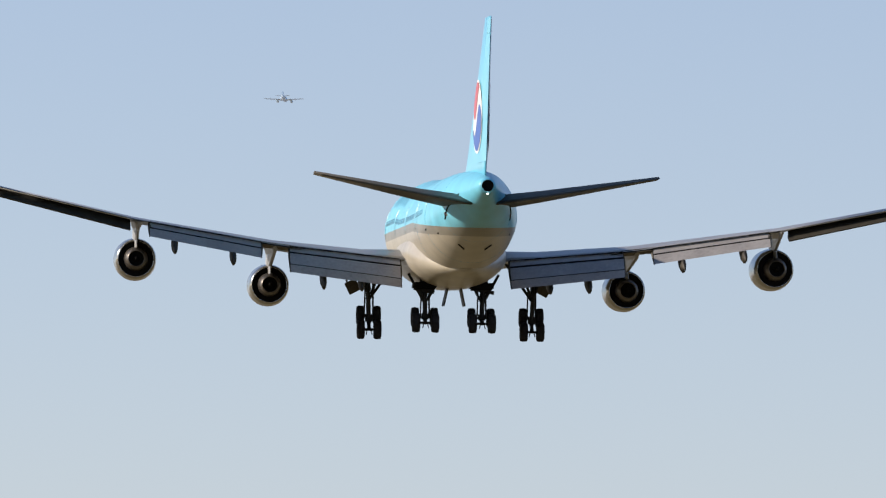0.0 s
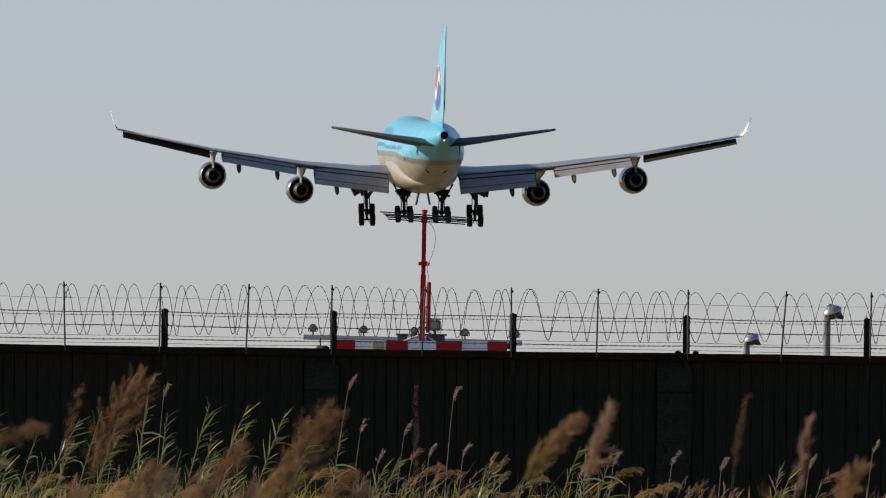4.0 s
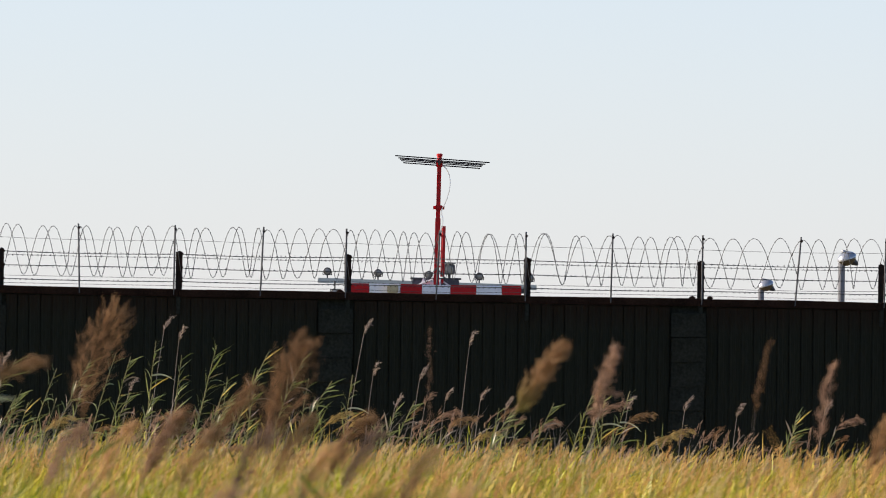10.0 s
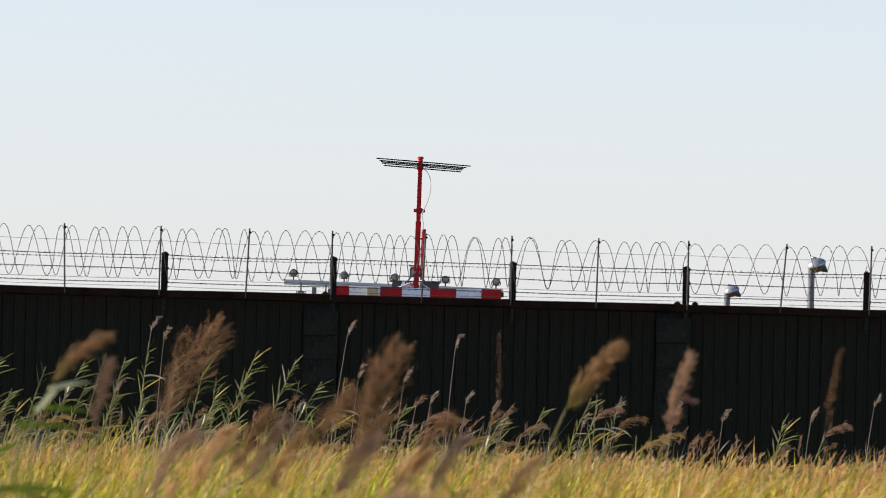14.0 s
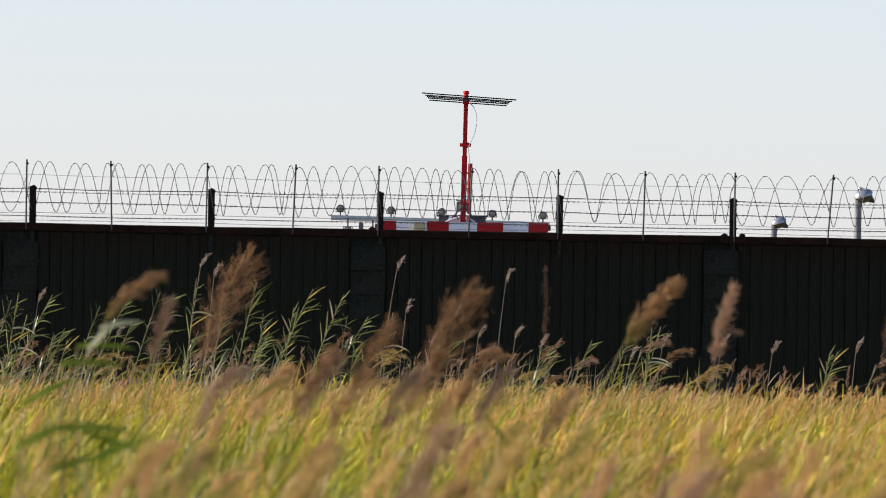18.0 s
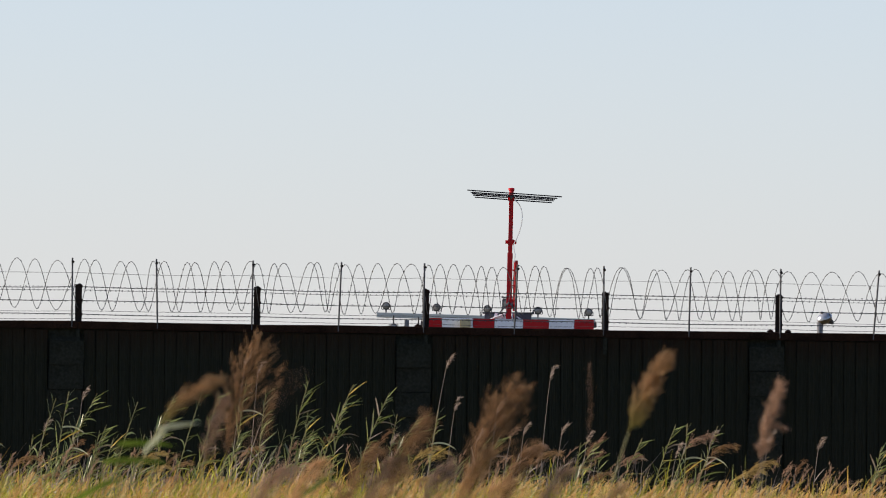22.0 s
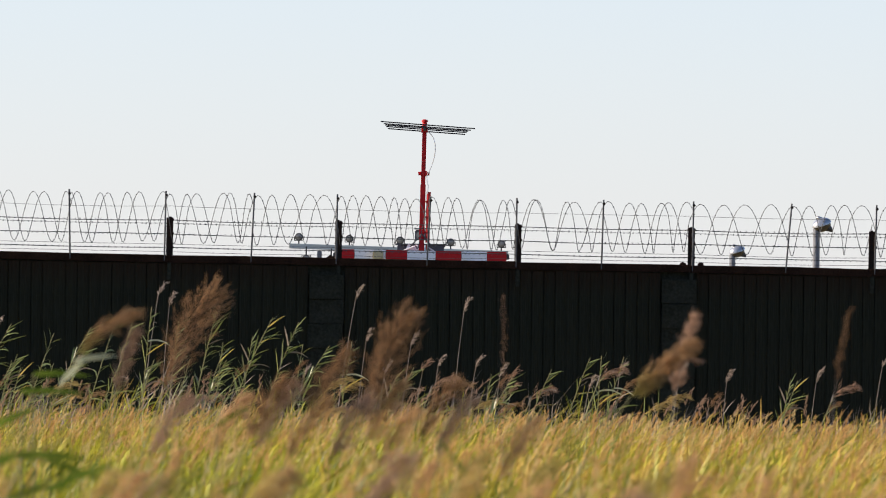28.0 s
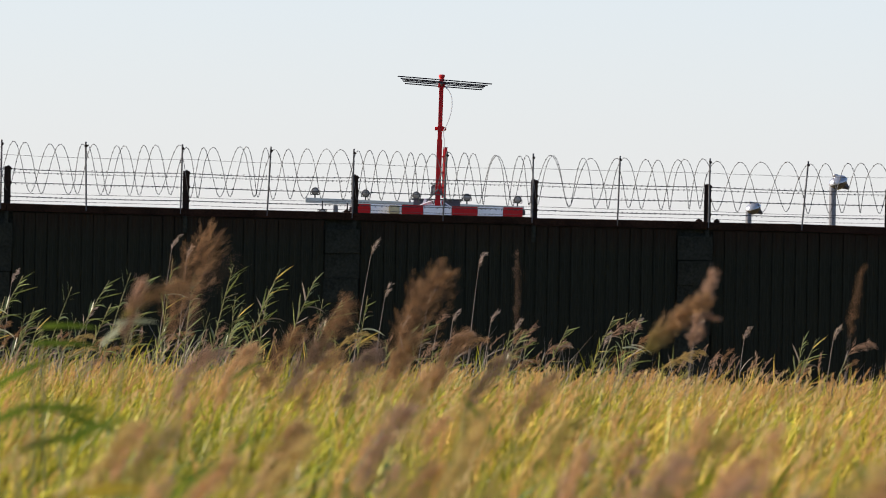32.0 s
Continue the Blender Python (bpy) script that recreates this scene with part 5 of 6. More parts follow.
def reed(height, plume_len, plume_wide, leaves, seed, stem_mat, plume_mat, nod=0.5, branches=30, grains=12, stem_r=0.006, arc=0.12, leaf_len=0.4, leaf_w=0.012, size=0.03, thick=0.0035, droop=0.35, side=0.75, label="tall reed with a feathery brown plume", group="tall reeds"):
    """A reed of the given height with its plume and leaves; it stands at the origin and bows to +x. Returns it, its plume, the plume's root and tip."""
    rnd = random.Random(seed)
    r = thing("reed", label, "reed", group)

    def axis(u):
        return Vector((arc * height * u * u, 0, height * u))

    bm = bmesh.new()
    tube(bm, [axis(k / 8) for k in range(9)], [stem_r * (1 - 0.07 * k) for k in range(9)], 6)
    part("stem", bm, stem_mat, r)
    plume, tip = None, None
    if plume_len:
        bm = bmesh.new()
        tip = panicle(bm, rnd, plume_len, plume_wide, nod, branches, grains, size, thick, droop, side)
        plume = part("plume", bm, plume_mat, r)
        plume.matrix_basis = pose(*axis(1.0), 0, math.degrees(math.atan(2 * arc)), 0)
    for k in range(leaves):
        u = 0.42 + 0.56 * (k + rnd.random() * 0.6) / max(1, leaves)
        bm = bmesh.new()
        # the wind sweeps most leaves to +x; towards the top they stand closer to the stem
        top = max(0.0, (u - 0.7) * 2.2)
        slant = math.radians(rnd.gauss(34, 16) if rnd.random() < 0.74 else -rnd.uniform(12, 42)) * (1 - 0.5 * top) + math.atan(2 * arc * u)
        blade_leaf(bm, axis(u), (math.sin(slant), rnd.gauss(0, 0.35), math.cos(slant)), leaf_len * rnd.uniform(0.45, 1.2) * (1 - 0.45 * top), leaf_w * rnd.uniform(0.45, 1.15), rnd.choice((0.05, 0.15, 0.3, 0.5)), n=5, roll=rnd.uniform(-0.9, 1.2))
        tone = rnd.random()
        # a few leaves are coloured pale to imitate white sun glints
        part("leaf", bm, DEADSTEM if stem_mat is DEADSTEM or tone < 0.12 else STRAWLEAF if tone < 0.16 else PALELEAF if tone < 0.2 else REEDLEAF, r)
    return r, plume, axis(1.0), tip


def plant(made, x, y, lean, swing, speed, phase, z=0.0):
    """Plants a reed that sways about its lean."""
    r = made[0] if isinstance(made, tuple) else made
    r.matrix_basis = pose(x, y, z, 0, lean, 0)
    SWAYING.append((r, x, y, z, lean, swing, speed, phase))
    return r


def blown(made, x, y, phase, rows):
    """Plants a tall reed that the gusts bend: rows of seconds, the stem's slant and the plume's slant in degrees."""
    r, plume, root, tip = made
    BLOWN.append((r, plume, x, y, math.degrees(math.atan2(root.x, root.z)), math.degrees(math.atan2(tip.x, tip.z)), root, rows, phase))
    return r


def near_reeds():
    """The tall plumes that stand out of the field before the wall."""
    NR = "tall plumed reeds in the field"
    SLIM = "slender reed with a narrow faded plume"
    BROAD = "reed with a broad ragged brown plume"
    blown(reed(1.79, 0.49, 0.1, 2, 1, REEDSTEM, PLUMEGOLD, 0.2, 140, 11, 0.008, 0.12, size=0.036, thick=0.0026, side=0.82, group=NR, label="tall reed with a golden-brown plume, greenish below"), -0.33, 46, 0,
          ((4, 27.1, 41), (7, 13.0, 23), (8, 16.7, 27), (9, 20.1, 30), (10, 22.8, 33), (11, 23.7, 36), (12, 25.6, 34), (13, 18.9, 44), (16, 15.2, 26), (17, 17.6, 33), (18, 19.4, 39), (19, 22.8, 40), (20, 20.3, 36), (21, 18.0, 35), (22, 12.0, 25), (23, 13.7, 30), (24, 15.3, 29), (27, 22.1, 46), (28, 29.1, 48), (29, 18.1, 40), (30, 14.4, 27), (31, 20.4, 34), (32, 28.3, 48)))
    slim = reed(1.62, 0.45, 0.05, 0, 2, DEADSTEM, PLUMEGREY, 0.12, 80, 8, 0.005, 0.04, size=0.036, thick=0.0025, side=0.6, group=NR, label="slender reed with a narrow plume and one stray tuft")
    bm = bmesh.new()
    panicle(bm, random.Random(302), 0.1, 0.025, 0.5, 12, 8, 0.025, 0.0022)
    part("tuft", bm, PLUMEGREY, slim[1]).matrix_basis = pose(0.02, 0, 0.17, 0, 48, 0)
    blown(slim, 0.71, 46.4, 1,
          ((4, 5.5, 16), (7, 4.4, 14), (8, 3.1, 12), (9, 3.3, 13), (10, 4.0, 14), (11, 5.4, 16), (12, 4.7, 15), (13, 3.3, 13), (16, 4.9, 15), (17, 3.9, 14), (18, 3.2, 13), (19, 3.1, 12), (20, 3.6, 13), (21, 3.8, 13), (22, 3.3, 13), (23, 5.6, 16), (24, 6.2, 17), (27, 4.5, 14), (28, 3.7, 13), (29, 2.6, 12), (30, 4.1, 14), (31, 6.2, 17), (32, 4.0, 14)))
    blown(reed(1.44, 0.62, 0.2, 2, 3, REEDSTEM, PLUMEDARK, 0.2, 100, 11, 0.007, 0.06, size=0.04, thick=0.0023, droop=0.15, side=0.6, group=NR, label=BROAD), -1.15, 42, 2,
          ((4, 13.8, 25), (7, 9.7, 16), (8, 8.8, 14), (9, 11.7, 20), (10, 9.3, 15), (11, 8.9, 14), (12, 9.6, 16), (13, 9.0, 14), (16, 10.9, 19), (17, 8.6, 14), (18, 12.9, 23), (19, 10.6, 18), (20, 9.0, 14), (21, 9.2, 15), (22, 12.4, 22), (23, 12.6, 22), (24, 12.2, 21), (27, 13.1, 23), (28, 10.1, 17), (29, 10.2, 17), (30, 11.4, 20), (31, 9.0, 14), (32, 12.1, 21)))
    blown(reed(1.6, 0.8, 0.28, 2, 4, REEDSTEM, PLUMEDARK, 0.2, 84, 11, 0.008, 0.06, size=0.05, thick=0.0028, droop=0.15, side=0.6, group=NR, label=BROAD), -2.79, 56, 0.6,
          ((4, 14.3, 27), (7, 15.8, 29), (8, 16.8, 31), (9, 11.5, 22), (10, 9.0, 17), (11, 19.2, 35), (12, 12.7, 24), (13, 14.9, 28), (16, 17.2, 32), (17, 8.5, 16), (18, 13.7, 25), (19, 17.4, 32), (20, 9.4, 18), (21, 8.8, 17), (22, 8.5, 16), (23, 14.0, 26), (24, 10.3, 19), (27, 22.7, 42), (28, 14.7, 27), (29, 12.5, 23), (30, 18.2, 34), (31, 21.1, 39), (32, 11.8, 22)))
    bent = reed(1.78, 0.34, 0.06, 0, 10, REEDSTEM, PLUMEGOLD, 0.5, 80, 9, 0.006, 0.26, size=0.028, thick=0.0021, side=0.85, group=NR, label="reed with a plume bent far over and a pale leaf")
    bm = bmesh.new()
    blade_leaf(bm, bent[2] - Vector((0.07, 0, 0.12)), (0.62, 0, 0.75), 0.17, 0.024, 0.1, roll=0.9)
    part("pale_leaf", bm, PALELEAF, bent[0], "pale withered leaf")
    bm = bmesh.new()
    blade_leaf(bm, bent[2] - Vector((0.02, 0, 0.02)), (1, 0, 0.32), 0.2, 0.014, 0.12, roll=0.9)
    part("pale_leaf", bm, PALELEAF, bent[0], "pale withered leaf")
    blown(bent, -2.72, 36, 0,
          ((4, 22.8, 61), (7, 22.0, 60), (11, 20.8, 57), (12, 19.2, 54), (13, 14.3, 44), (16, 16.6, 49), (17, 14.0, 44), (18, 15.6, 47), (19, 12.8, 41), (20, 18.6, 53), (21, 17.8, 51), (22, 17.2, 50), (23, 17.6, 51), (24, 16.3, 48), (27, 15.0, 46), (28, 17.9, 51), (29, 17.2, 50), (30, 12.8, 41), (31, 19.0, 54), (32, 21.8, 59)))
    blown(reed(1.6, 0.3, 0.055, 0, 11, DEADSTEM, PLUMEGREY, 0.2, 60, 8, 0.004, 0.04, size=0.028, thick=0.002, group=NR, label=SLIM), -2.1, 36, 0.3,
          ((4, 3.0, 13), (13, 1.3, 11), (16, 2.3, 12), (17, 2.0, 12), (18, 3.1, 14), (19, 3.5, 14), (20, 4.9, 16), (21, 4.8, 16), (22, 4.2, 15), (23, 3.2, 14), (24, 2.5, 13), (27, 4.2, 15), (28, 4.2, 15), (29, 3.0, 13), (30, 2.1, 12), (31, 5.3, 17), (32, 2.9, 13)))
    plant(reed(1.7, 0.4, 0.022, 0, 9, DEADSTEM, PLUMEDARK, 0.1, 22, 6, 0.003, 0.02, size=0.03, thick=0.0018, group=NR, label=SLIM), -2.0, 41, 3.0, 0.7, 0.9, 0.8)
    plant(reed(1.66, 0.72, 0.01, 0, 5, DEADSTEM, PLUMEGREY, 0.0, 30, 2, 0.0028, 0.0, size=0.03, thick=0.0014, group=NR, label="stiff reed with a very narrow dark plume"), -0.125, 48.8, -0.4, 0.4, 1.0, 0.2, -0.2)
    plant(reed(1.75, 0.45, 0.04, 0, 6, DEADSTEM, PLUMEGREY, 0.1, 36, 9, 0.004, 0.02, size=0.03, thick=0.0024, group=NR, label=SLIM), 1.91, 43.5, 0, 1.5, 1.3, 2.2, -0.22)
    plant(reed(1.75, 0.34, 0.1, 1, 7, REEDSTEM, PLUME, 0.3, 40, 14, 0.006, 0.05, size=0.03, group=NR, label="short reed with a reddish brown plume"), 1.88, 40.8, 3, 2.5, 1.0, 3.0, -0.34)
    plant(reed(1.83, 0.41, 0.016, 0, 8, DEADSTEM, PLUMEDARK, 0.1, 24, 4, 0.0022, 0.03, size=0.03, thick=0.0018, group=NR, label=SLIM), 1.57, 45.2, 1.5, 1.2, 1.1, 1.4, -0.13)
    for k, (x, z, wide, mat) in enumerate(((-1.38, 1.86, 0.11, PLUMEDARK), (-0.84, 1.72, 0.1, PLUMEDARK), (-1.15, 1.7, 0.11, PLUME), (-1.75, 1.74, 0.1, PLUMEDARK), (-1.5, 1.62, 0.12, PLUME), (-1.95, 1.64, 0.1, PLUMEROSE), (-1.28, 1.64, 0.1, PLUMEGREY), (-1.02, 1.57, 0.12, PLUMEROSE), (-0.68, 1.62, 0.09, PLUMEGREY), (-1.64, 1.69, 0.09, PLUMEGREY), (-2.2, 1.63, 0.1, PLUMEGREY), (-0.45, 1.53, 0.1, PLUMEROSE))):
        plant(reed(z - 0.36, 0.38, wide, 1, 40 + k, REEDSTEM, mat, 0.3, 60, 9, 0.005, 0.06, size=0.034, thick=0.0024, group=NR, label="shorter reed with a soft brown plume"), x, 40 + k % 3, 4 + k % 4, 2.5, 1.0, k * 1.1)
    for k, (x, y, z, mat) in enumerate(((-1.0, 27, 1.5, PLUMEGREY), (-0.93, 25, 1.36, PLUME), (-1.42, 29, 1.42, PLUME))):
        plant(reed(z - 0.36, 0.34, 0.1, 2, 55 + k, REEDSTEM, mat, 0.3, 60, 9, 0.005, 0.06, size=0.034, thick=0.0024, group=NR, label="reed with a large soft plume close by"), x, y, 3, 2.0, 1.0, k * 2.3)
    plant(reed(1.66, 0.16, 0.006, 0, 58, DEADSTEM, PLUMEGREY, 0.3, 8, 2, 0.0016, 0.05, size=0.02, thick=0.0008, group=NR, label="lone thin reed standing close by"), -1.16, 12, 1.0, 0.7, 1.0, 1.2)
    # lower plumes at all depths of the near field, their tips a little under eye height
    rnd = random.Random(77)
    tints = ((PLUMEROSE, "low reed with a soft rose-tan plume"), (PLUMESTRAW, "low reed with a pale straw plume"), (PLUMEROSE, "low reed with a soft rose-tan plume"), (PLUMEGREY, "low reed with a faded grey-brown plume"), (PLUMESTRAW, "low reed with a pale straw plume"), (PLUMEGREEN, "low reed with a young olive plume"))
    low = [reed(1.3, 0.24 + 0.04 * (k % 3), 0.04 + 0.015 * (k % 2), 3, 20 + k, REEDSTEM, mat, rnd.uniform(0.1, 0.45), 36, 9, 0.005, rnd.uniform(0.03, 0.1), leaf_len=0.35, size=0.032, thick=0.0024, group="low reeds in the grass", label=words) for k, (mat, words) in enumerate(tints)]
    for k in range(140):
        y = 15 + 32 * rnd.random()
        x = (2 * rnd.random() ** 0.85 - 1) * (y * 0.066 + 0.25) - 0.15
        r = low[k][0] if k < 6 else copy_thing(low[k % 6][0], pose(0, 0, 0))
        plant(r, x, y, rnd.uniform(-2, 16), rnd.uniform(1.5, 3.5), rnd.uniform(0.8, 1.3), rnd.uniform(0, 6), min(0.0, 0.1 - y * rnd.uniform(0.0075, 0.0215)))
    # broad leaves close to the camera
    shoots = ((-2.4, 37, 1.67, 0.27, 0.016, (1, 0, 0.12), BIGLEAF), (-2.45, 37, 1.59, 0.31, 0.017, (1, 0, 0.12), BIGLEAF), (-2.62, 37, 1.4, 0.3, 0.02, (0.9, 0, 0.6), BIGLEAF), (-1.98, 26, 1.28, 0.22, 0.013, (1, 0, 0.45), BIGLEAF), (-2.08, 26, 1.36, 0.2, 0.02, (0.9, 0, 0.55), BIGLEAF), (-1.95, 26, 1.42, 0.24, 0.018, (1, 0, 0.1), BIGLEAF), (-1.9, 26, 1.12, 0.26, 0.012, (1, 0, 0.3), YELLOWLEAF), (0.12, 27, 1.05, 0.24, 0.012, (-0.9, 0, 0.6), BIGLEAF), (0.95, 26, 1.08, 0.22, 0.014, (1, 0, 0.7), BIGLEAF), (-0.55, 31, 1.44, 0.22, 0.013, (0.7, 0, -0.75), BIGLEAF), (1.25, 30, 1.05, 0.25, 0.014, (0.8, 0, 0.8), BIGLEAF), (1.3, 30, 1.1, 0.24, 0.014, (-0.1, 0, 1), BIGLEAF), (-0.25, 25, 1.12, 0.2, 0.014, (1, 0, 0.15), YELLOWLEAF), (-1.4, 25, 1.02, 0.25, 0.012, (-1, 0, 0.7), BIGLEAF), (-1.55, 36, 1.45, 0.2, 0.012, (1, 0, 0.8), BIGLEAF), (-1.75, 24, 1.34, 0.24, 0.018, (0.9, 0, 0.5), BIGLEAF), (-1.6, 22, 1.24, 0.2, 0.016, (1, 0, 0.2), YELLOWLEAF), (-1.35, 21, 1.24, 0.2, 0.013, (0.7, 0, 0.7), BIGLEAF), (-1.95, 28, 1.38, 0.24, 0.014, (1, 0, -0.2), BIGLEAF), (-0.9, 20, 1.3, 0.14, 0.012, (0.8, 0, -0.5), BIGLEAF), (0.5, 21, 1.3, 0.15, 0.012, (-0.6, 0, 0.8), BIGLEAF))
    for k, (x, y, z, ln, w, way, mat) in enumerate(shoots):
        lf = thing("reed_shoot", "short reed shoot with a broad yellowing leaf" if mat is YELLOWLEAF else "short reed shoot with a broad green leaf", "reed", "broad-leaved shoots in the grass")
        bm = bmesh.new()
        tube(bm, [(0, 0, 0), (0.02, 0, z * 0.5), (0, 0, z)], [0.006, 0.005, 0.003], 6)
        part("stem", bm, REEDSTEM, lf)
        bm = bmesh.new()
        blade_leaf(bm, (0, 0, z), way, ln, w, 0.15, roll=0.9)
        part("leaf", bm, mat, lf)
        plant(lf, x, y, 0, 1.2, 1.0, k * 0.9)


near_reeds()


def far_reeds():
    """Reeds along the foot of the wall."""
    rnd = random.Random(5)
    wisps = ((-1.95, 3.1, 5), (-1.6, 2.4, 3), (-0.9, 2.35, 4), (-0.05, 2.9, 2), (-4.95, 3.05, 4), (-4.75, 2.95, 1), (-5.6, 2.1, 5), (3.4, 1.9, 4), (-6.3, 1.95, 6), (5.6, 1.85, 3), (-2.6, 1.8, 3), (0.6, 1.85, 2), (1.9, 1.7, 5), (6.8, 2.1, 4), (-7.6, 2.5, 2), (-8.3, 2.0, 4), (2.5, 1.9, 4), (0.15, 2.0, 3), (-0.4, 2.0, 2), (-1.3, 1.9, 6), (4.4, 1.8, 2), (7.7, 2.2, 3))
    for k, (x, h, lean) in enumerate(wisps):
        made = reed(h - 0.2, 0.24, 0.01, 1, 60 + k, DEADSTEM, PLUMEPALE, 0.28, 16, 4, 0.0085, 0.04, size=0.05, thick=0.0042, label="thin pale grass stalk with a small bent head", group="thin stalks by the wall")
        plant(made, x, 131 + rnd.uniform(-3, 4), lean, rnd.uniform(0.6, 1.6), rnd.uniform(0.8, 1.2), rnd.uniform(0, 6))
    stalks = [reed(1.5, 0.24, 0.015 + 0.008 * k, 2, 150 + k, DEADSTEM, PLUMEDARK if k % 2 else PLUMEGREY, 0.35, 14, 5, 0.008, 0.06, leaf_len=0.35, leaf_w=0.012, size=0.06, thick=0.0045, label="dry brown stalk with a ragged head", group="dry stalks by the wall")[0] for k in range(4)]
    for k in range(44):
        x = rnd.uniform(-9.8, 9.2)
        r = stalks[k] if k < 4 else copy_thing(stalks[k % 4], pose(0, 0, 0))
        plant(r, x, rnd.uniform(118, 137.5), rnd.uniform(-1, 12), rnd.uniform(0.6, 1.6), rnd.uniform(0.8, 1.2), rnd.uniform(0, 6), rnd.uniform(-0.55, 0.25) - (0.0 if x < 1 else 0.45))
    kinds = [reed(2.35 + 0.09 * k, 0.0, 0, (28, 20, 34, 24)[k % 4], 90 + k, REEDSTEM, PLUME, 0, 0, 0, 0.010, (0.05, 0.16, 0.1, 0.02, 0.22, 0.08, 0.13, 0.04)[k], leaf_len=0.42, leaf_w=0.014, label="leafy green reed without a plume", group="leafy green reeds")[0] for k in range(8)]
    spots = [(-3.95, 118, 0.25), (-3.45, 116, 0.12), (-3.1, 120, 0.0), (-4.3, 119, -0.2), (-6.35, 122, -0.3), (-6.6, 118, -0.5), (-5.2, 117, -0.5), (-4.7, 121, -0.35), (-2.3, 124, -0.6), (4.72, 126, -0.75), (4.95, 127, -0.85), (6.7, 128, -1.1), (-7.4, 120, -0.3), (-7.9, 121, -0.45), (0.55, 122, -1.0), (2.0, 118, -1.0), (-8.6, 120, -0.2), (-9.0, 123, -0.3), (7.9, 126, -1.2), (-3.7, 121, -0.5), (-2.9, 118, -0.5), (-5.7, 120, -0.3), (1.3, 124, -0.85), (-1.9, 122, -0.8), (-1.4, 125, -0.9), (-4.0, 123, -0.45), (-3.3, 125, -0.3), (-7.2, 122, -0.75), (-7.35, 121, -0.9), (-7.55, 123, -0.8), (-7.1, 120, -0.95), (-7.7, 122, -0.85), (-6.95, 123, -0.9)]
    for k in range(30):
        x = rnd.uniform(-9.5, 2.2)
        spots.append((x, rnd.uniform(114, 134), rnd.uniform(-1.3, -0.8) + (0.25 if x < -1 else 0)))
    for k, (x, y, dz) in enumerate(spots):
        r = kinds[k] if k < 8 else copy_thing(kinds[k % 8], pose(0, 0, 0))
        plant(r, x, y, rnd.uniform(-1, 13), rnd.uniform(1, 2.2), rnd.uniform(0.8, 1.2), rnd.uniform(0, 6), dz)
    tops = [reed(1.35, 0.42, 0.12, 4, 120 + k, REEDSTEM, (PLUMEGREY, PLUME, PLUMESTRAW)[k], 0.6, 22, 7, 0.01, 0.16, leaf_len=0.5, leaf_w=0.016, size=0.07, thick=0.0045, side=0.9, label=("reed with a drooping faded plume", "reed with a drooping brown plume", "reed with a drooping straw-yellow plume")[k], group="drooping reeds by the wall")[0] for k in range(3)]
    for k in range(44):
        x = rnd.uniform(-9.5, 9.5)
        r = tops[k] if k < 3 else copy_thing(tops[k % 3], pose(0, 0, 0))
        plant(r, x, rnd.uniform(104, 136), rnd.uniform(3, 14), rnd.uniform(1, 2), rnd.uniform(0.8, 1.2), rnd.uniform(0, 6), rnd.uniform(-0.5, 0.05) + (0.05 if x < 1 else -0.45))
    for k, (x, y, dz) in enumerate(((1.62, 116, 0.3), (1.95, 118, 0.2), (2.5, 120, 0.0), (-0.75, 118, 0.15), (-0.6, 121, 0.1), (2.2, 117, -0.1), (5.35, 124, 0.1), (7.2, 128, 0.2), (-0.3, 119, -0.1))):
        plant(copy_thing(tops[k % 3], pose(0, 0, 0)), x, y, 7 + k % 3 * 3, 1.6, 1.0, k * 0.7, dz)


far_reeds()

GRASS = []
BANDS = ((27, 42, 330, 0.72, 1.14, 0.008), (42, 66, 800, 0.7, 1.16, 0.0075), (66, 100, 1700, 0.68, 1.14, 0.0075), (100, 139, 2500, 0.58, 0.97, 0.0085))
for k in range(4):
    GRASS.append(meadow("green_grass", GREENBLADE, "tussocks of tall green and yellow grass", BANDS, 200 + k, 0.16 + 0.03 * (k % 3), (-9, 0.12)))
    GRASS.append(meadow("yellowing_grass", YELLOWBLADE, "tussocks of yellowing olive grass", BANDS, 200 + k, 0.2, (0.12, 0.6)))
    GRASS.append(meadow("straw_grass", DRYBLADE, "tussocks of straw-coloured dry grass", BANDS, 200 + k, 0.22, (0.6, 9)))
GRASS.append(meadow("broad_leaved_grass", BIGLEAF, "clumps of broad green reed leaves in the grass", ((27, 34, 40, 0.9, 1.16, 0.014), (34, 48, 120, 0.85, 1.2, 0.013), (48, 80, 330, 0.8, 1.2, 0.012), (80, 120, 330, 0.75, 1.1, 0.011)), 333, 0.3, (-9, 0.3)))
for k in range(2):
    GRASS.append(meadow("tall_grass", DRYBLADE if k else GREENBLADE, "rank tall grass along the foot of the wall", ((100, 138, 420, 0.8, 1.25, 0.0085), (116, 138, 330, 0.8, 1.5, 0.0085)), 350, 0.15, (0.3, 9) if k else (-9, 0.1)))
for mat, seed, words, share in ((GREENBLADE, 361, "taller green tufts standing out of the grass", (-9, 0.05)), (DRYBLADE, 362, "taller straw tufts standing out of the grass", (0.25, 9)), (YELLOWBLADE, 363, "taller yellowing tufts standing out of the grass", (-0.2, 0.5))):
    GRASS.append(meadow("grass_tufts", mat, words, ((40, 60, 60, 1.0, 1.26, 0.009), (60, 90, 170, 0.98, 1.24, 0.009), (90, 116, 180, 0.86, 1.18, 0.0095)), seed, 0.26, share))
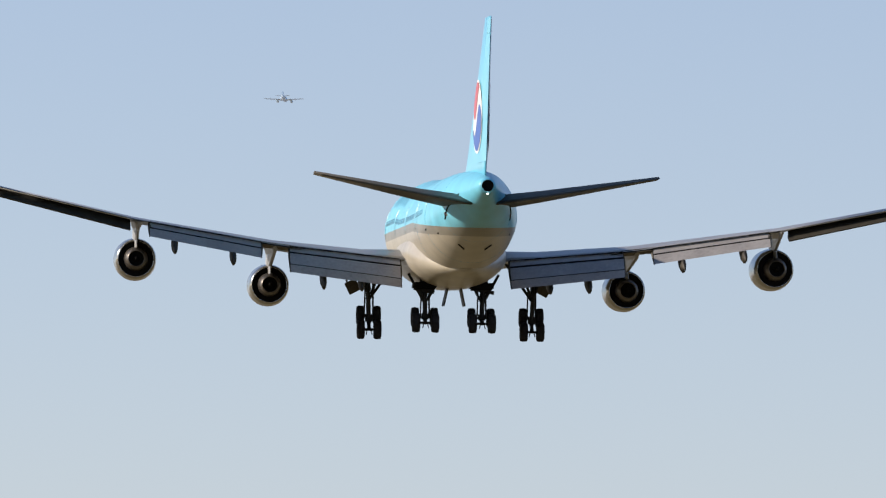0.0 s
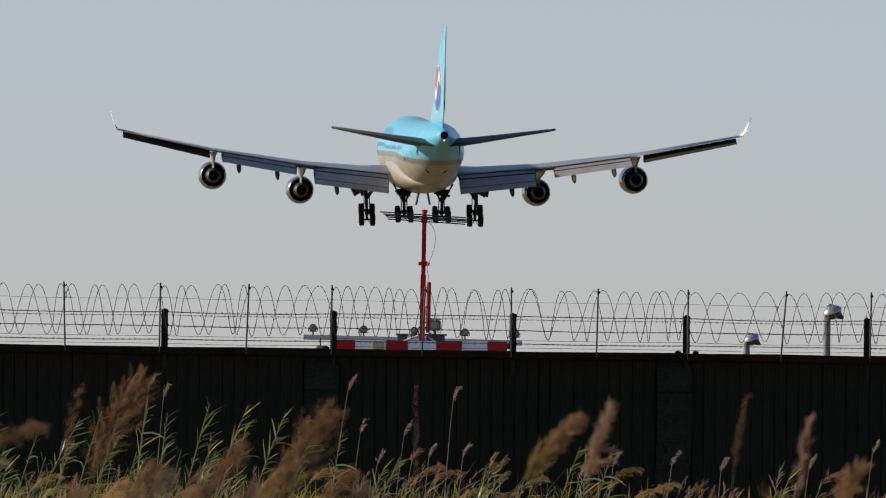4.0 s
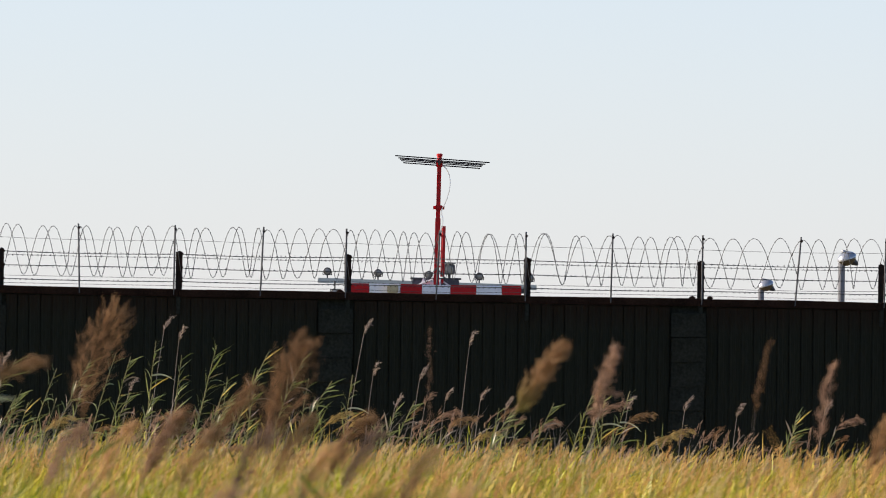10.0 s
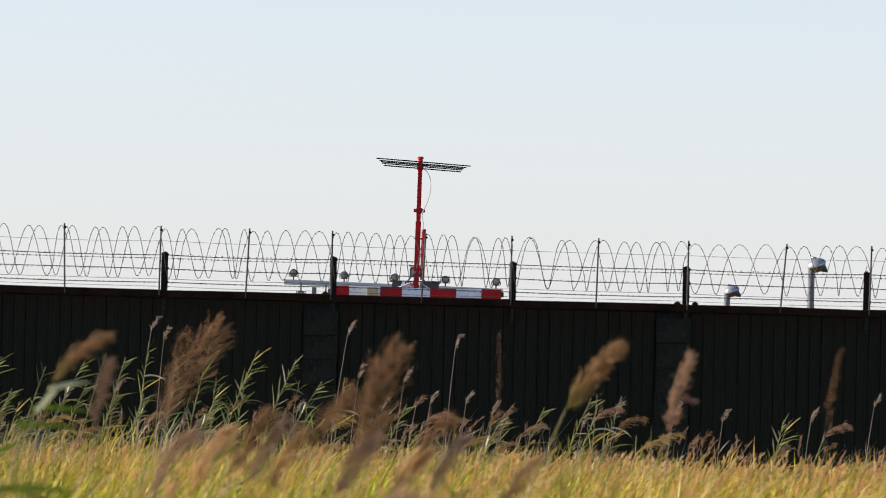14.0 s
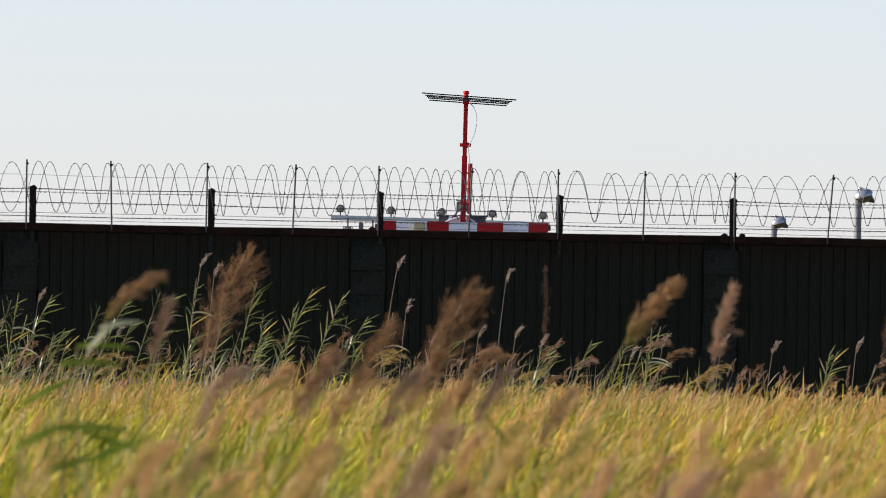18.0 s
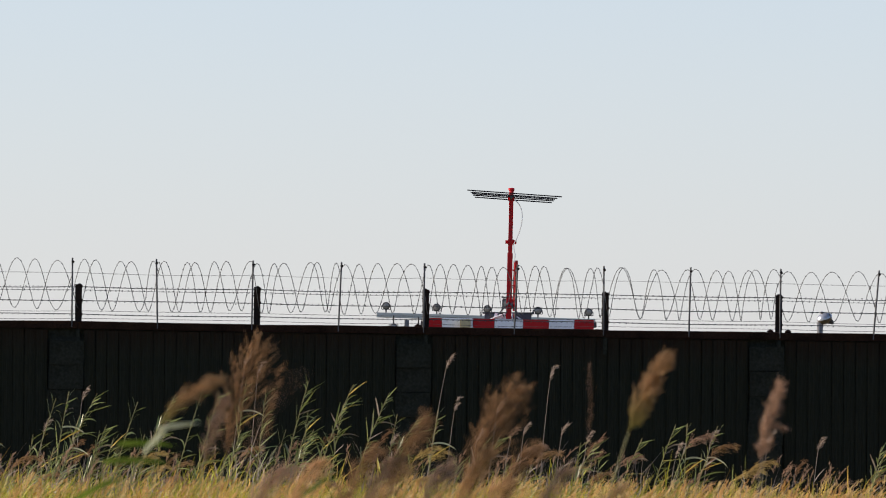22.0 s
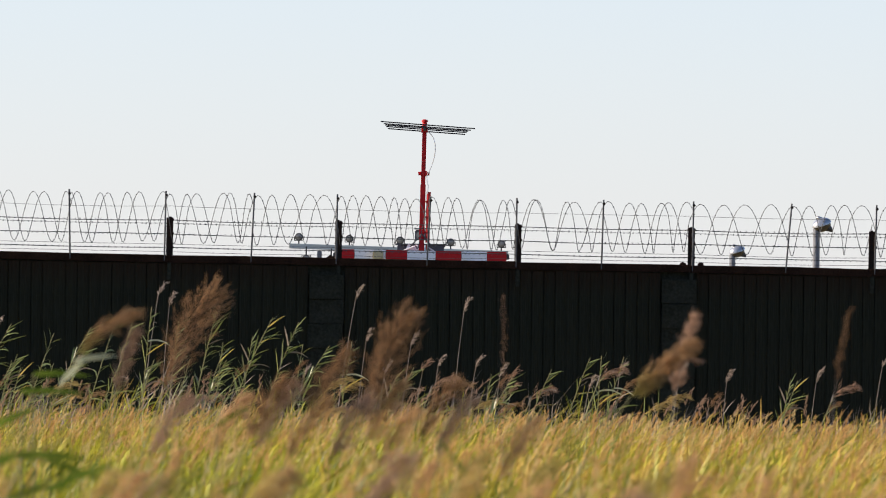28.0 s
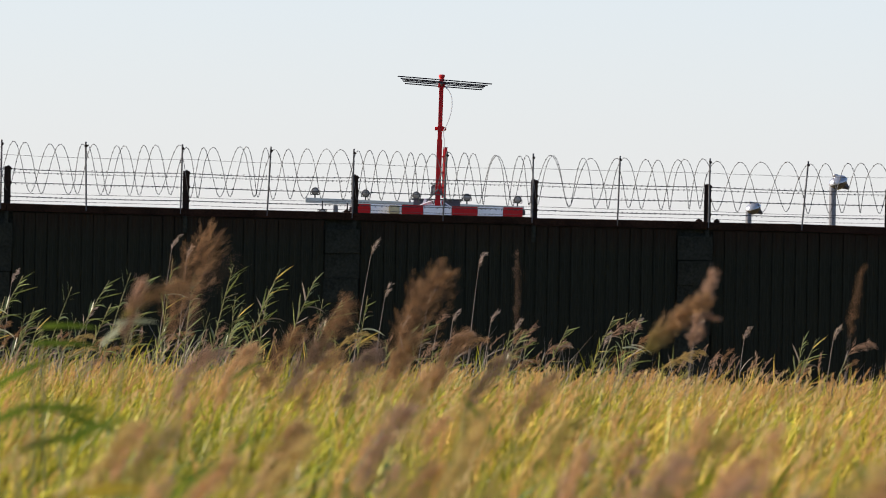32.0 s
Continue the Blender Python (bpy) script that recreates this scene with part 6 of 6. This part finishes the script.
GRASS.append(meadow("arching_leaves", BIGLEAF, "broad arching green leaves in the grass", ((18, 27, 24, 1.1, 1.4, 0.012), (27, 36, 30, 0.8, 1.12, 0.019), (36, 52, 50, 0.8, 1.12, 0.018)), 340, 0.55, (-9, 0.6)))
GRASS.append(meadow("withered_leaves", WITHERED, "upright withered orange-tan leaves in the grass", ((17, 27, 60, 1.08, 1.4, 0.007), (27, 36, 60, 0.75, 1.08, 0.011), (36, 52, 130, 0.75, 1.08, 0.011), (52, 80, 170, 0.75, 1.08, 0.01)), 341, 0.12, (0.1, 9)))
GRASS.append(meadow("dry_stalks", DEADSTEM, "grey dead stalks along the foot of the wall", ((108, 138, 330, 0.85, 1.6, 0.006),), 342, 0.12, (-9, 0.2)))
HEADS = ((27, 42, 50, 0.76, 1.02, 0.27, 0.0038), (42, 66, 110, 0.8, 1.06, 0.25, 0.004), (66, 100, 220, 0.82, 1.08, 0.24, 0.0045), (100, 138, 420, 0.6, 0.93, 0.23, 0.0055))
for k, (mat, words, tilt) in enumerate(((SEEDHEAD, "soft rose-tan seed heads of the grass", 0.7), (SEEDSTRAW, "pale straw seed heads of the grass", 0.4), (SEEDHEAD, "soft rose-tan seed heads of the grass", 0.3), (SEEDGREEN, "young olive-green seed heads of the grass", -0.5))):
    GRASS.append(seed_heads("grass_seed_heads", mat, words, HEADS, 400 + k, tilt))
GRASS.append(seed_heads("tall_seed_heads", PLUMEGREY, "faded seed heads of the rank grass by the wall", ((104, 138, 170, 0.8, 1.35, 0.26, 0.005),), 410, -0.9))


# ---- what moves ----
def flown(x, y, z, pitch, bank):
    """Pose of the airliner: its nose is turned a little to the left of its track."""
    return Matrix.Translation((x, y, z)) @ pose(0, 0, 0, 0, 0, 3.85) @ pose(0, 0, 0, pitch, 0, 0) @ pose(0, 0, 0, 0, bank, 0)


def gust(t, phase):
    return 0.55 * math.sin(1.9 * t + phase) + 0.3 * math.sin(3.3 * t + 1.7 * phase) + 0.35 * math.sin(0.7 * t + 0.4 * phase)


def motions():
    walk(plane, [
        (0.0, flown(-1.19, 558.7, 50.36, 3.53, 0.16)),
        (0.5, flown(-1.47, 594.6, 48.19, 3.34, 0.46)),
        (1.0, flown(-1.77, 630.4, 46.07, 3.29, 0.59)),
        (1.5, flown(-2.08, 666.2, 44.00, 2.95, 0.42)),
        (2.0, flown(-2.31, 702.0, 41.93, 2.55, -0.08)),
        (2.5, flown(-2.49, 737.8, 40.17, 2.00, -0.57)),
        (3.0, flown(-2.72, 773.5, 38.01, 1.91, -0.73)),
        (3.5, flown(-2.97, 809.2, 35.99, 1.98, -0.42)),
        (4.0, flown(-3.16, 844.9, 33.80, 2.45, 0.10)),
        (4.5, flown(-3.38, 880.5, 31.88, 2.60, 0.36)),
        (6.5, flown(-4.55, 1022.9, 25.39, 1.61, 1.45)),
        (7.0, flown(-4.83, 1058.4, 23.72, 1.34, 1.47)),
        (8.0, flown(-5.37, 1129.3, 19.75, 2.3, 0.32)),
        (8.5, flown(-5.63, 1164.8, 17.23, 2.00, 0.15)),
        (9.0, flown(-5.90, 1200.3, 14.63, 2.00, 0.15)),
        (9.5, flown(-6.16, 1235.8, 12.23, 2.00, 0.15)),
        (10.0, flown(-6.42, 1271.3, 10.03, 2.00, 0.15)),
        (10.5, flown(-6.68, 1306.8, 8.23, 2.00, 0.15)),
        (11.0, flown(-6.94, 1342.3, 7.90, 2.00, 0.15)),
        (13.0, flown(-7.14, 1476.7, 7.90, 0.30, 0.15)),
        (16.0, flown(-7.34, 1657.3, 7.90, 0.30, 0.15)),
        (20.0, flown(-7.54, 1858.9, 7.90, 0.30, 0.15)),
        (25.0, flown(-7.74, 2047.9, 7.90, 0.30, 0.15)),
        (32.0, flown(-7.94, 2194.9, 7.90, 0.30, 0.15)),
    ])
    walk(jet, [(0, pose(-110.7, 4850, 501.2, 0, 0.4, -4)), (32, pose(-190, 4880, 330, 0, 0.4, -4))])
    for r, x, y, z, lean, swing, speed, phase in SWAYING:
        walk(r, [(k * 0.5, pose(x, y, z, 0, lean + swing * gust(k * 0.5 * speed, phase), 0)) for k in range(65)])
    for r, plume, x, y, own, plume_own, root, rows, phase in BLOWN:
        times, stems, plumes = zip(*rows)
        stem_keys, plume_keys = [], []
        for k in range(65):
            t = k * 0.5
            flutter = gust(t, phase) * (math.sin(math.pi * t) ** 2 if t >= 4 else 1)
            a = float(np.interp(t, times, stems)) - own + 1.0 * flutter
            b = float(np.interp(t, times, plumes)) + 2.5 * flutter
            stem_keys.append((t, pose(x, y, 0, 0, a, 0)))
            plume_keys.append((t, pose(*root, 0, b - a - plume_own, 0)))
        walk(r, stem_keys)
        walk(plume, plume_keys)
    for i, g in enumerate(GRASS):
        walk(g, [(k * 0.5, pose(0.022 * gust(k * 0.5, i * 1.3), 0, 0.006 * gust(k * 0.5, i * 2.1))) for k in range(65)])


motions()
